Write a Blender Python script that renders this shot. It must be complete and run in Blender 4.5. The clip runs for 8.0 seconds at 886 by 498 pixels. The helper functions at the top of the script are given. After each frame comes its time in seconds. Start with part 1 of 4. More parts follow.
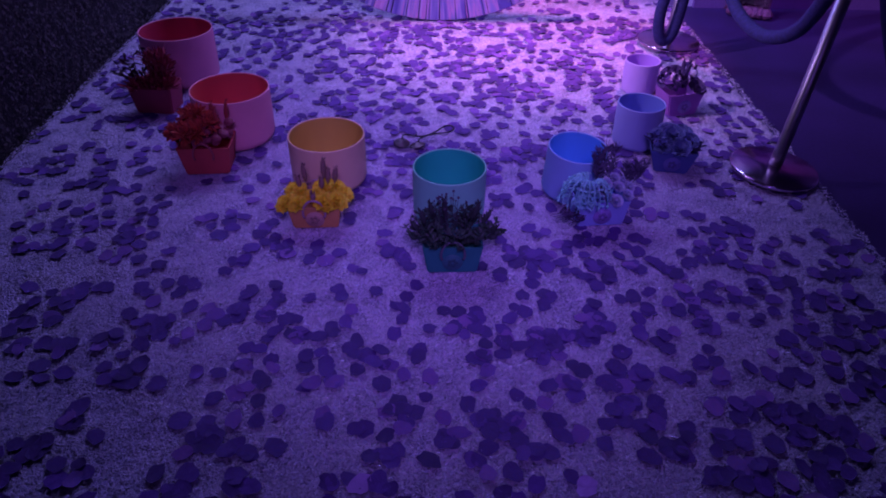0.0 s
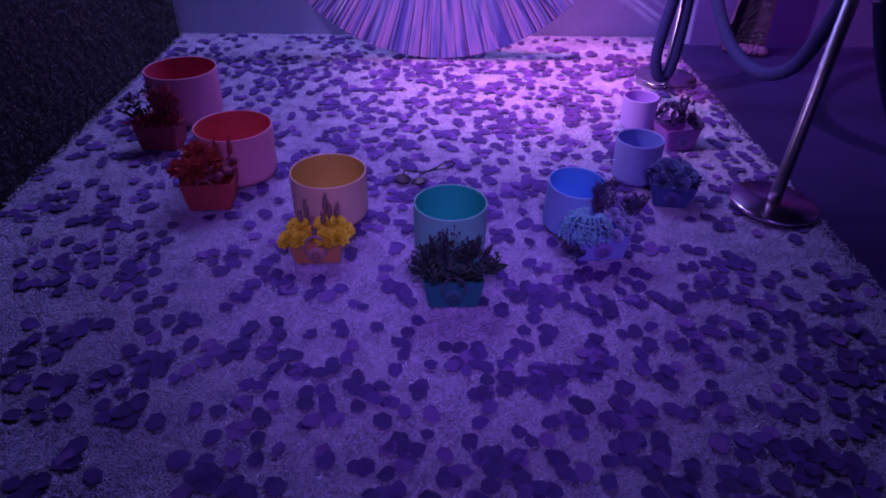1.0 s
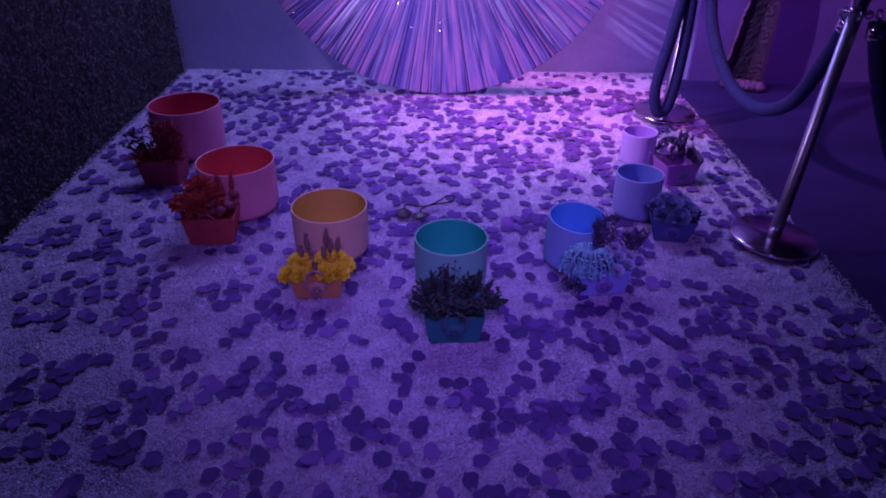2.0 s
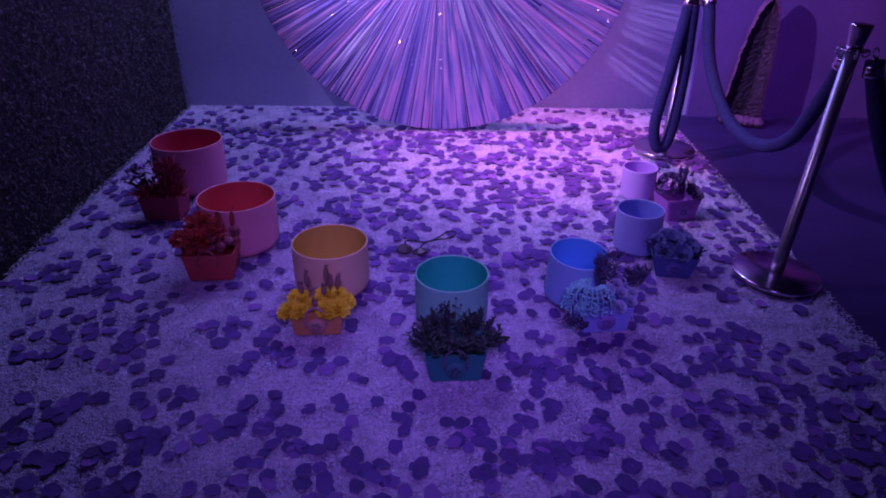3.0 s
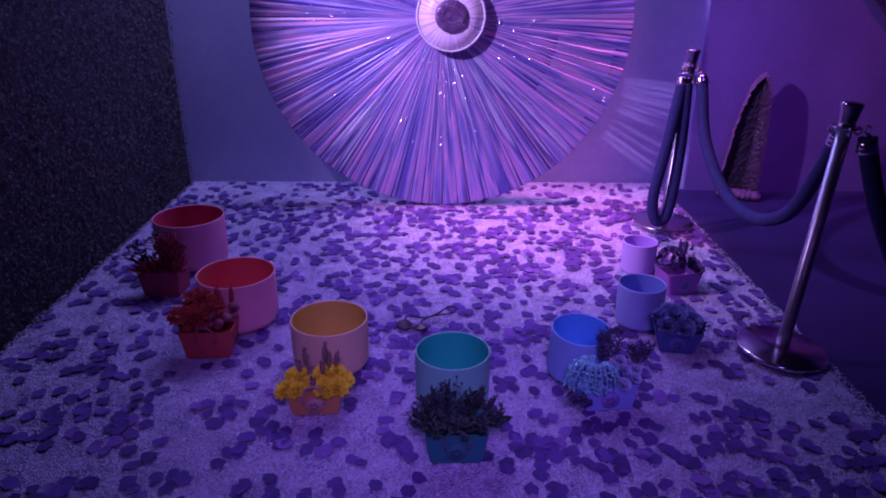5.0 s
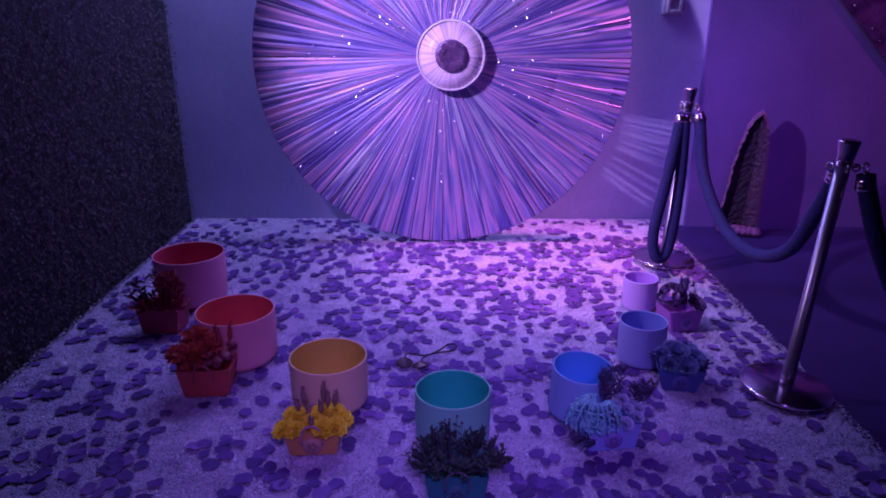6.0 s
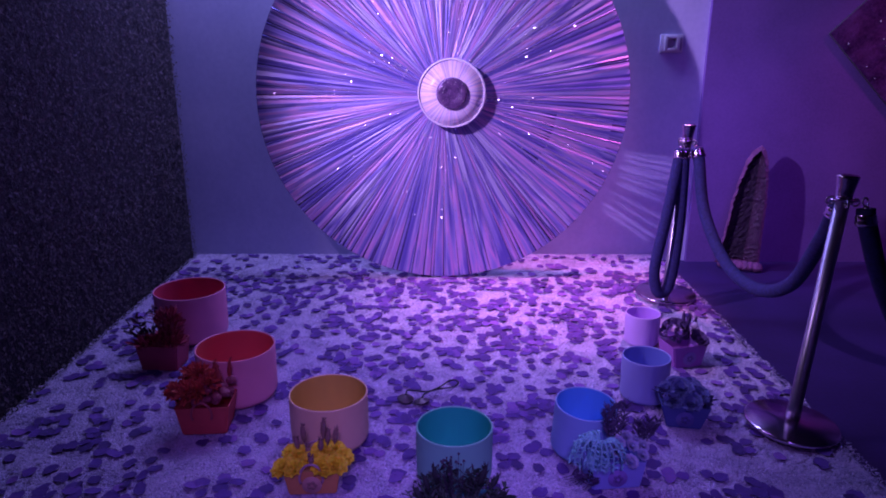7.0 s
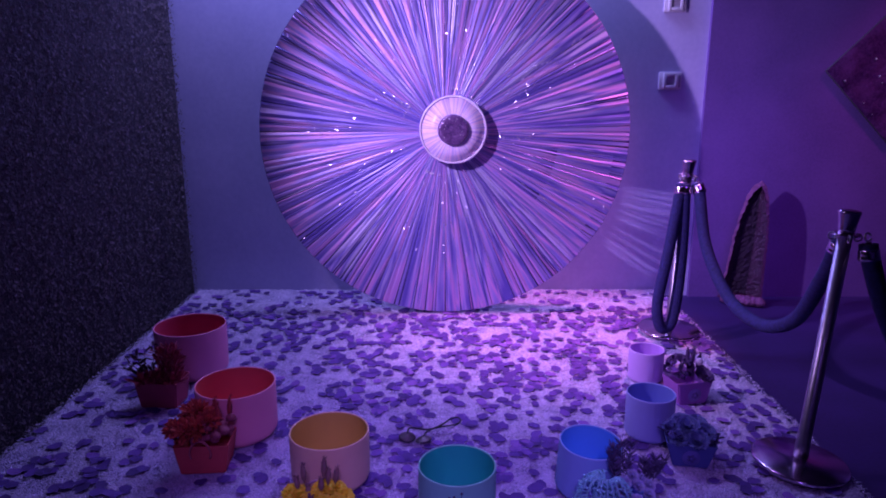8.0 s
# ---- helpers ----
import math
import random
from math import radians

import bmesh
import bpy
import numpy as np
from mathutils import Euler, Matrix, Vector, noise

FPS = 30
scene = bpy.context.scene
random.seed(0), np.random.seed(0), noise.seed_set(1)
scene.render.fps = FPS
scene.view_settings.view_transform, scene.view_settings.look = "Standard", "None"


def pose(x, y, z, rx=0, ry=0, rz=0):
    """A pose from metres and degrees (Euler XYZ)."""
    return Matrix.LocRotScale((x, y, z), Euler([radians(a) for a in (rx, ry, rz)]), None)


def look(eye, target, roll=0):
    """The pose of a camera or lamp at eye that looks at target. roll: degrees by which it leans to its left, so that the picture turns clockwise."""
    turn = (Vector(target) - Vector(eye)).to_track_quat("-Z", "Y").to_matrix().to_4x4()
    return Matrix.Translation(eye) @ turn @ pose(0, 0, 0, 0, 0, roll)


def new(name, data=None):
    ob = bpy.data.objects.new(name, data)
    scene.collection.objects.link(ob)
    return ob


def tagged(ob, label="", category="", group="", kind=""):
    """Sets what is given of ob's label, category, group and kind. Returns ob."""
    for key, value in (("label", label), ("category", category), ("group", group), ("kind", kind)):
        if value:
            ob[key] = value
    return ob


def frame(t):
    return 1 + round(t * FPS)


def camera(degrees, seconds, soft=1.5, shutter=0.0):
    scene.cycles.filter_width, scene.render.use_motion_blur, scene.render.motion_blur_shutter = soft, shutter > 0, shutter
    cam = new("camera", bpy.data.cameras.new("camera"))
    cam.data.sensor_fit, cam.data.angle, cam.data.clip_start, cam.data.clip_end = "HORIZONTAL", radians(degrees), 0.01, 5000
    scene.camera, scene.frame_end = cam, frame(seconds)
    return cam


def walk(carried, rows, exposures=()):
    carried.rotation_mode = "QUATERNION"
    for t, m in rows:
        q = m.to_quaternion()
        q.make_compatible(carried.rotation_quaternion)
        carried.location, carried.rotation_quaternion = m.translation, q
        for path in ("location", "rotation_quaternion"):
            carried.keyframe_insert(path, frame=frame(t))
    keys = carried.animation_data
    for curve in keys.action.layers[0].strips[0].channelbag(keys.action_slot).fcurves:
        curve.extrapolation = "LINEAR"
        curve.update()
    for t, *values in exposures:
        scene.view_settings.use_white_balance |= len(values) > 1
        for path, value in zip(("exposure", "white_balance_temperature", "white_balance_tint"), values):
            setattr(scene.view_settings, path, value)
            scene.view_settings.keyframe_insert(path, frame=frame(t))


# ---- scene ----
cam = camera(65.8, 8.0, soft=1.85)
PATH = [
    (0, (0.002, 0.061, 1.356), (0.017, 1.662, 0.153), 0.9),
    (0.5, (0.005, 0.059, 1.357), (0.015, 1.69, 0.196), 0.7),
    (1, (0.003, 0.061, 1.36), (0.013, 1.719, 0.239), 0.6),
    (1.5, (0.003, 0.062, 1.364), (0.012, 1.747, 0.282), 0.6),
    (3, (0.003, 0.082, 1.374), (0.007, 1.837, 0.414), 0.5),
    (3.5, (0.0, 0.086, 1.372), (0.004, 1.867, 0.462), 0.5),
    (4, (0.002, 0.092, 1.376), (0.004, 1.896, 0.512), 0.4),
    (4.5, (0.004, 0.096, 1.38), (0.005, 1.921, 0.561), 0.3),
    (6, (0.01, 0.107, 1.386), (0.006, 1.989, 0.711), 0.1),
    (6.5, (0.009, 0.108, 1.385), (0.005, 2.008, 0.759), 0.1),
    (7, (0.009, 0.106, 1.384), (0.002, 2.021, 0.808), -0.0),
    (7.5, (0.007, 0.107, 1.386), (-0.001, 2.037, 0.859), -0.1),
    (8, (0.005, 0.111, 1.386), (-0.005, 2.053, 0.908), -0.1),
]

walk(cam, [(t, look(eye, aim, roll)) for t, eye, aim, roll in PATH])

# ---- world and lights ----
world = bpy.data.worlds.new("night_room")
world.use_nodes = True
world.node_tree.nodes["Background"].inputs[0].default_value = (0.25, 0.2, 0.6, 1)
world.node_tree.nodes["Background"].inputs[1].default_value = 0.02
scene.world = world
scene.view_settings.exposure = 0.08


def spot(name, eye, target, power, color, angle, blend, radius):
    lamp = bpy.data.lights.new(name, "SPOT")
    lamp.energy, lamp.color, lamp.spot_size, lamp.spot_blend, lamp.shadow_soft_size = power, color, radians(angle), blend, radius
    ob = new(name, lamp)
    ob.matrix_world = look(eye, target)
    return ob


def area(name, eye, target, power, color, sx, sy):
    lamp = bpy.data.lights.new(name, "AREA")
    lamp.energy, lamp.color, lamp.shape, lamp.size, lamp.size_y = power, color, "RECTANGLE", sx, sy
    ob = new(name, lamp)
    ob.matrix_world = look(eye, target)
    return ob


# violet stage light on the disc, a wide blue ceiling wash, a violet wash on the dark wall
spot("violet_stage_light", (-1.50, 2.42, 2.20), (0.90, 4.15, 0.70), 455, (0.61, 0.385, 1.0), 75, 1.0, 0.05)
# unseen lamp added for the pink glow the foil throws on the carpet
spot("magenta_foil_bounce_fill", (1.50, 4.20, 2.95), (0.62, 3.95, 0.0), 450, (1.0, 0.25, 0.78), 41, 1.0, 0.05)
spot("magenta_wall_light", (3.4, 3.5, 2.95), (3.0, 4.48, 0.9), 52, (1.0, 0.10, 0.85), 56, 1.0, 0.1)
spot("blue_ceiling_wash", (0.12, 2.95, 3.0), (0.08, 2.9, 0.0), 72, (0.37, 0.155, 1.0), 70, 1.0, 0.6)
# unseen fill added from the front to brighten near carpet and box fronts
spot("blue_front_fill", (0.12, -0.8, 2.7), (0.06, 2.36, 0.0), 305, (0.345, 0.160, 1.0), 36, 1.0, 0.4)
area("blue_wall_wash", (-0.36, 4.33, 3.05), (-0.36, 4.61, 2.45), 84, (0.36, 0.33, 1.0), 2.7, 0.12)
spot("violet_wall_wash", (1.75, 2.7, 2.9), (1.80, 4.6, 0.55), 165, (0.31, 0.10, 1.0), 40, 1.0, 0.6)


# ---- materials ----
def nodes_of(name):
    mat = bpy.data.materials.new(name)
    mat.use_nodes = True
    tree = mat.node_tree
    return mat, tree.nodes, tree.links, tree.nodes["Principled BSDF"]


def surface(name, a, b, rough=0.7, metal=0.0, scale=20.0, fine=160.0, bump=0.2, dist=0.004, subsurface=0.0, spread=0.0, sheen=0.0, weight=0.5, offset=0.0):
    """Two colours mixed by a coarse and a fine noise, with fine relief; spread: change from object to object."""
    mat, nodes, links, p = nodes_of(name)
    co = nodes.new("ShaderNodeTexCoord")
    n1, n2 = nodes.new("ShaderNodeTexNoise"), nodes.new("ShaderNodeTexNoise")
    n1.inputs["Scale"].default_value, n2.inputs["Scale"].default_value = scale, fine
    n1.inputs["Detail"].default_value = 5
    for n in (n1, n2):
        links.new(co.outputs["Object"], n.inputs["Vector"])
    mix = nodes.new("ShaderNodeMath")
    mix.operation = "MULTIPLY_ADD"
    links.new(n2.outputs["Fac"], mix.inputs[0])
    mix.inputs[1].default_value = weight
    low = nodes.new("ShaderNodeMath")
    low.operation = "ADD"
    low.inputs[1].default_value = offset
    links.new(n1.outputs["Fac"], low.inputs[0])
    links.new(low.outputs[0], mix.inputs[2])
    ramp = nodes.new("ShaderNodeValToRGB")
    ramp.color_ramp.elements[0].position, ramp.color_ramp.elements[1].position = 0.45, 1.0
    ramp.color_ramp.elements[0].color, ramp.color_ramp.elements[1].color = (*a, 1), (*b, 1)
    links.new(mix.outputs[0], ramp.inputs[0])
    col = ramp.outputs["Color"]
    if spread:
        info, hsv, rng = nodes.new("ShaderNodeObjectInfo"), nodes.new("ShaderNodeHueSaturation"), nodes.new("ShaderNodeMapRange")
        rng.inputs["To Min"].default_value, rng.inputs["To Max"].default_value = 1 - spread, 1 + spread
        links.new(info.outputs["Random"], rng.inputs["Value"])
        links.new(rng.outputs[0], hsv.inputs["Value"])
        links.new(col, hsv.inputs["Color"])
        col = hsv.outputs["Color"]
    links.new(col, p.inputs["Base Color"])
    p.inputs["Roughness"].default_value, p.inputs["Metallic"].default_value = rough, metal
    p.inputs["Subsurface Weight"].default_value = subsurface
    p.inputs["Sheen Weight"].default_value = sheen
    if bump:
        bp = nodes.new("ShaderNodeBump")
        bp.inputs["Strength"].default_value, bp.inputs["Distance"].default_value = bump, dist
        links.new(mix.outputs[0], bp.inputs["Height"])
        links.new(bp.outputs["Normal"], p.inputs["Normal"])
    return mat


def islands(name, stops, rough=0.6, bump=0.3, scale=120.0, metal=0.0, sheen=0.0):
    """Colour by piece of a joined mesh, from a ramp of stops."""
    mat, nodes, links, p = nodes_of(name)
    geo, ramp = nodes.new("ShaderNodeNewGeometry"), nodes.new("ShaderNodeValToRGB")
    e = ramp.color_ramp.elements
    while len(e) < len(stops):
        e.new(0.5)
    for i, c in enumerate(stops):
        e[i].position, e[i].color = i / max(1, len(stops) - 1), (*c, 1)
    links.new(geo.outputs["Random Per Island"], ramp.inputs[0])
    co, n = nodes.new("ShaderNodeTexCoord"), nodes.new("ShaderNodeTexNoise")
    n.inputs["Scale"].default_value = scale
    links.new(co.outputs["Object"], n.inputs["Vector"])
    mx = nodes.new("ShaderNodeMixRGB")
    mx.blend_type = "MULTIPLY"
    mx.inputs[0].default_value = 0.45
    links.new(ramp.outputs["Color"], mx.inputs[1])
    links.new(n.outputs["Color"], mx.inputs[2])
    hs = nodes.new("ShaderNodeHueSaturation")
    hs.inputs["Value"].default_value = 1.25
    links.new(mx.outputs[0], hs.inputs["Color"])
    links.new(hs.outputs["Color"], p.inputs["Base Color"])
    p.inputs["Roughness"].default_value, p.inputs["Metallic"].default_value, p.inputs["Sheen Weight"].default_value = rough, metal, sheen
    bp = nodes.new("ShaderNodeBump")
    bp.inputs["Strength"].default_value, bp.inputs["Distance"].default_value = bump, 0.002
    links.new(n.outputs["Fac"], bp.inputs["Height"])
    links.new(bp.outputs["Normal"], p.inputs["Normal"])
    return mat


def foil(name, light, mid, dark, glow, rough=0.52, around=14.0, up="Z", metal=0.4):
    """Holographic foil with its shine painted in: light and dark radial streaks follow the angle round the object's own
    origin.
    """
    mat, nodes, links, p = nodes_of(name)
    co, sep = nodes.new("ShaderNodeTexCoord"), nodes.new("ShaderNodeSeparateXYZ")
    links.new(co.outputs["Object"], sep.inputs[0])
    ang = nodes.new("ShaderNodeMath")
    ang.operation = "ARCTAN2"
    links.new(sep.outputs[up], ang.inputs[0])
    links.new(sep.outputs["X"], ang.inputs[1])
    ln = nodes.new("ShaderNodeVectorMath")
    ln.operation = "LENGTH"
    links.new(co.outputs["Object"], ln.inputs[0])

    def streak(ka, kr, off):
        m1, m2, c = nodes.new("ShaderNodeMath"), nodes.new("ShaderNodeMath"), nodes.new("ShaderNodeCombineXYZ")
        m1.operation = m2.operation = "MULTIPLY"
        links.new(ang.outputs[0], m1.inputs[0])
        links.new(ln.outputs["Value"], m2.inputs[0])
        m1.inputs[1].default_value, m2.inputs[1].default_value = ka, kr
        links.new(m1.outputs[0], c.inputs[0])
        links.new(m2.outputs[0], c.inputs[1])
        c.inputs[2].default_value = off
        n = nodes.new("ShaderNodeTexNoise")
        n.inputs["Scale"].default_value, n.inputs["Detail"].default_value = 1.0, 3
        links.new(c.outputs[0], n.inputs["Vector"])
        return n

    s0, s1, s2 = streak(around * 0.3, 1.1, 3.0), streak(around, 0.8, 1.0), streak(around * 7, 1.4, 7.0)
    add = nodes.new("ShaderNodeMath")
    add.operation = "MULTIPLY_ADD"
    links.new(s2.outputs["Fac"], add.inputs[0])
    add.inputs[1].default_value = 0.24
    wide = nodes.new("ShaderNodeMath")
    wide.operation = "MULTIPLY_ADD"
    wide.inputs[1].default_value = 1.3
    wide.inputs[2].default_value = -0.64
    links.new(s0.outputs["Fac"], wide.inputs[0])
    both = nodes.new("ShaderNodeMath")
    both.operation = "ADD"
    links.new(s1.outputs["Fac"], both.inputs[0])
    links.new(wide.outputs[0], both.inputs[1])
    links.new(both.outputs[0], add.inputs[2])
    info, add2 = nodes.new("ShaderNodeObjectInfo"), nodes.new("ShaderNodeMath")
    add2.operation = "MULTIPLY_ADD"
    links.new(info.outputs["Random"], add2.inputs[0])
    add2.inputs[1].default_value = 0.20
    links.new(add.outputs[0], add2.inputs[2])
    span = nodes.new("ShaderNodeMapRange")
    span.inputs["From Min"].default_value, span.inputs["From Max"].default_value = 0.42, 1.08
    links.new(add2.outputs[0], span.inputs["Value"])
    # dark, glowing and light bands of base colour imitate the foil's shine
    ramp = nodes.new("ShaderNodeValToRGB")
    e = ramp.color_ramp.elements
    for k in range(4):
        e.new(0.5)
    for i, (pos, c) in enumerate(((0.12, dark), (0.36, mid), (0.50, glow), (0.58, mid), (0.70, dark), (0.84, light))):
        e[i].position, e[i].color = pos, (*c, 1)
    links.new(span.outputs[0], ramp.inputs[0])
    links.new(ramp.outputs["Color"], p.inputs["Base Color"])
    p.inputs["Metallic"].default_value, p.inputs["Roughness"].default_value = metal, rough
    p.inputs["Coat Weight"].default_value, p.inputs["Coat Roughness"].default_value = 0.3, 0.25
    bp = nodes.new("ShaderNodeBump")
    bp.inputs["Strength"].default_value, bp.inputs["Distance"].default_value = 0.22, 0.004
    links.new(s2.outputs["Fac"], bp.inputs["Height"])
    links.new(bp.outputs["Normal"], p.inputs["Normal"])
    return mat


def plain(name, color, rough=0.4, metal=0.0):
    return surface(name, tuple(0.8 * c for c in color), color, rough, metal, 30, 300, 0.06)


M_CARPET = surface("shag_wool", (0.22, 0.17, 0.42), (0.84, 0.72, 1.0), 0.95, 0, 9, 150, 1.0, 0.02, sheen=0.2, weight=1.1, offset=-0.24)
M_PILE = islands("wool_tuft", [(0.40, 0.34, 0.58), (0.82, 0.72, 0.98), (0.58, 0.50, 0.80), (0.94, 0.85, 1.0)], 0.95, sheen=0.2)
M_FLOOR = surface("dark_floor", (0.022, 0.009, 0.070), (0.040, 0.015, 0.125), 0.6, 0, 3, 60, 0.05)
M_BACK = surface("painted_plaster", (0.42, 0.42, 0.66), (0.54, 0.53, 0.76), 0.8, 0, 2.5, 40, 0.12)
M_DARKWALL = surface("dark_violet_paint", (0.13, 0.07, 0.26), (0.19, 0.10, 0.36), 0.75, 0, 3, 60, 0.1)
M_CEIL = surface("dark_ceiling_paint", (0.04, 0.035, 0.06), (0.06, 0.05, 0.08), 0.9, 0, 3, 60, 0.1)
M_HEDGE = surface("hedge_backing", (0.018, 0.016, 0.022), (0.035, 0.03, 0.04), 0.9, 0, 30, 120, 0.6, 0.02)
M_LEAF = islands("hedge_leaf", [(0.085, 0.073, 0.085), (0.115, 0.098, 0.108), (0.14, 0.118, 0.125)], 0.95)
M_LEAF.node_tree.nodes["Principled BSDF"].inputs["Specular IOR Level"].default_value = 0.12
M_CHROME = plain("brushed_chrome", (0.44, 0.41, 0.48), 0.36, 1.0)
# pink tint in this chrome imitates magenta light reflected by the foot plates
M_MIRROR = plain("pink_tinted_chrome", (0.74, 0.58, 0.74), 0.17, 1.0)
M_ROPE = surface("blue_velvet", (0.010, 0.010, 0.06), (0.03, 0.025, 0.15), 0.85, 0, 60, 400, 0.5, 0.002)
M_PETAL = surface("silk_petal", (0.076, 0.027, 0.20), (0.135, 0.046, 0.33), 0.85, 0, 40, 300, 0.5, spread=0.35)
M_PETAL_LIGHT = surface("silk_petal_pale_side", (0.40, 0.20, 0.62), (0.55, 0.30, 0.80), 0.7, 0, 40, 300, 0.3, spread=0.3)
M_PETALS = islands("silk_petals", [(0.055, 0.022, 0.145), (0.10, 0.037, 0.25), (0.075, 0.029, 0.20), (0.12, 0.045, 0.30), (0.25, 0.11, 0.42)], 0.75)
M_FOIL = foil("holographic_foil_painted_shine", (0.56, 0.52, 0.80), (0.36, 0.30, 0.68), (0.15, 0.12, 0.48), (0.66, 0.35, 0.70))
M_CREASE = plain("dark_crease", (0.035, 0.022, 0.13), 0.6)
M_FOIL_HUB = foil("pale_foil", (0.97, 0.90, 0.97), (0.92, 0.84, 0.95), (0.56, 0.44, 0.80), (0.97, 0.66, 0.84), 0.5, 16, "Y", 0.0)
M_RIM = plain("frosted_rim", (0.86, 0.80, 0.92), 0.3)
M_GEM = surface("amethyst_boss", (0.05, 0.02, 0.10), (0.20, 0.10, 0.26), 0.25, 0.2, 30, 120, 0.8, 0.006)
M_GLITTER = plain("glitter_flake", (0.95, 0.90, 0.97), 0.22, 0.6)
M_PLATE = plain("white_plastic", (0.75, 0.74, 0.80), 0.4)
M_SOCKET = plain("grey_socket_face", (0.42, 0.40, 0.50), 0.5)
M_GEODE_OUT = surface("geode_crust", (0.09, 0.03, 0.11), (0.24, 0.085, 0.21), 0.8, 0, 30, 120, 1.0, 0.01)
M_GEODE_IN = surface("amethyst_crystals", (0.006, 0.002, 0.014), (0.026, 0.008, 0.036), 0.6, 0, 40, 160, 1.0, 0.01)
M_GEODE_SIDE = surface("pale_amethyst", (0.02, 0.006, 0.03), (0.07, 0.022, 0.065), 0.35, 0, 45, 200, 1.0, 0.01)
M_ART = surface("agate_panel", (0.025, 0.008, 0.05), (0.15, 0.05, 0.19), 0.25, 0, 7, 60, 0.6, 0.01)
M_CORD = plain("black_cord", (0.02, 0.02, 0.03), 0.7)
M_BRONZE = plain("tarnished_bronze", (0.12, 0.10, 0.11), 0.45, 0.7)


# ---- mesh helpers ----
def finish(bm, name, mat, smooth=True):
    me = bpy.data.meshes.new(name)
    bm.to_mesh(me)
    bm.free()
    for m in (mat if isinstance(mat, (list, tuple)) else (mat,)):
        me.materials.append(m)
    if smooth:
        me.polygons.foreach_set("use_smooth", [True] * len(me.polygons))
    return me


def part(name, bm, mat, parent=None, label="", smooth=True):
    ob = new(name, finish(bm, name, mat, smooth))
    if parent is not None:
        ob.parent = parent
    return tagged(ob, label)


def thing(name, m, label, category, group="", kind=""):
    ob = new(name)
    ob.empty_display_size = 0.05
    ob.matrix_world = m
    return tagged(ob, label, category, group, kind)


def box(bm, x0, x1, y0, y1, z0, z1, bevel=0.0):
    made = bmesh.ops.create_cube(bm, size=1)["verts"]
    bmesh.ops.transform(bm, matrix=Matrix.Translation(((x0 + x1) / 2, (y0 + y1) / 2, (z0 + z1) / 2)) @ Matrix.Diagonal((x1 - x0, y1 - y0, z1 - z0, 1)), verts=made)
    if bevel:
        edges = list({e for v in made for e in v.link_edges})
        bmesh.ops.bevel(bm, geom=edges, offset=bevel, segments=2, affect="EDGES", profile=0.5)


def lathe(bm, profile, steps=48, m=Matrix()):
    """Turns (radius, height) pairs round z."""
    rings = []
    for r, z in profile:
        if r < 1e-6:
            rings.append([bm.verts.new(m @ Vector((0, 0, z)))])
        else:
            rings.append([bm.verts.new(m @ Vector((r * math.cos(2 * math.pi * i / steps), r * math.sin(2 * math.pi * i / steps), z))) for i in range(steps)])
    for a, b in zip(rings, rings[1:]):
        for i in range(steps):
            j = (i + 1) % steps
            if len(a) == 1 and len(b) == 1:
                continue
            if len(a) == 1:
                bm.faces.new((a[0], b[j], b[i]))
            elif len(b) == 1:
                bm.faces.new((a[i], a[j], b[0]))
            else:
                bm.faces.new((a[i], a[j], b[j], b[i]))


def tube(bm, pts, radius, sides=8, taper=None):
    """A round tube along points; taper(u) scales its radius."""
    pts = [Vector(p) for p in pts]
    up, rings = None, []
    for i, p in enumerate(pts):
        d = (pts[min(i + 1, len(pts) - 1)] - pts[max(i - 1, 0)]).normalized()
        if up is None:
            up = d.orthogonal().normalized()
        up = (up - d * up.dot(d)).normalized()
        side = d.cross(up)
        r = radius * (taper(i / (len(pts) - 1)) if taper else 1)
        rings.append([bm.verts.new(p + r * (math.cos(2 * math.pi * k / sides) * up + math.sin(2 * math.pi * k / sides) * side)) for k in range(sides)])
    for a, b in zip(rings, rings[1:]):
        for k in range(sides):
            bm.faces.new((a[k], a[(k + 1) % sides], b[(k + 1) % sides], b[k]))
    bm.faces.new(rings[0][::-1])
    bm.faces.new(rings[-1])


def curve_points(knots, n=40):
    """A smooth line through knots."""
    k = [Vector(p) for p in knots]
    k = [2 * k[0] - k[1]] + k + [2 * k[-1] - k[-2]]
    out, spans = [], len(k) - 3
    for i in range(n + 1):
        u = min(i / n * spans, spans - 1e-6)
        j, f = int(u), u - int(u)
        a, b, c, d = k[j:j + 4]
        out.append(0.5 * (2 * b + (c - a) * f + (2 * a - 5 * b + 4 * c - d) * f * f + (3 * b - a - 3 * c + d) * f ** 3))
    return out


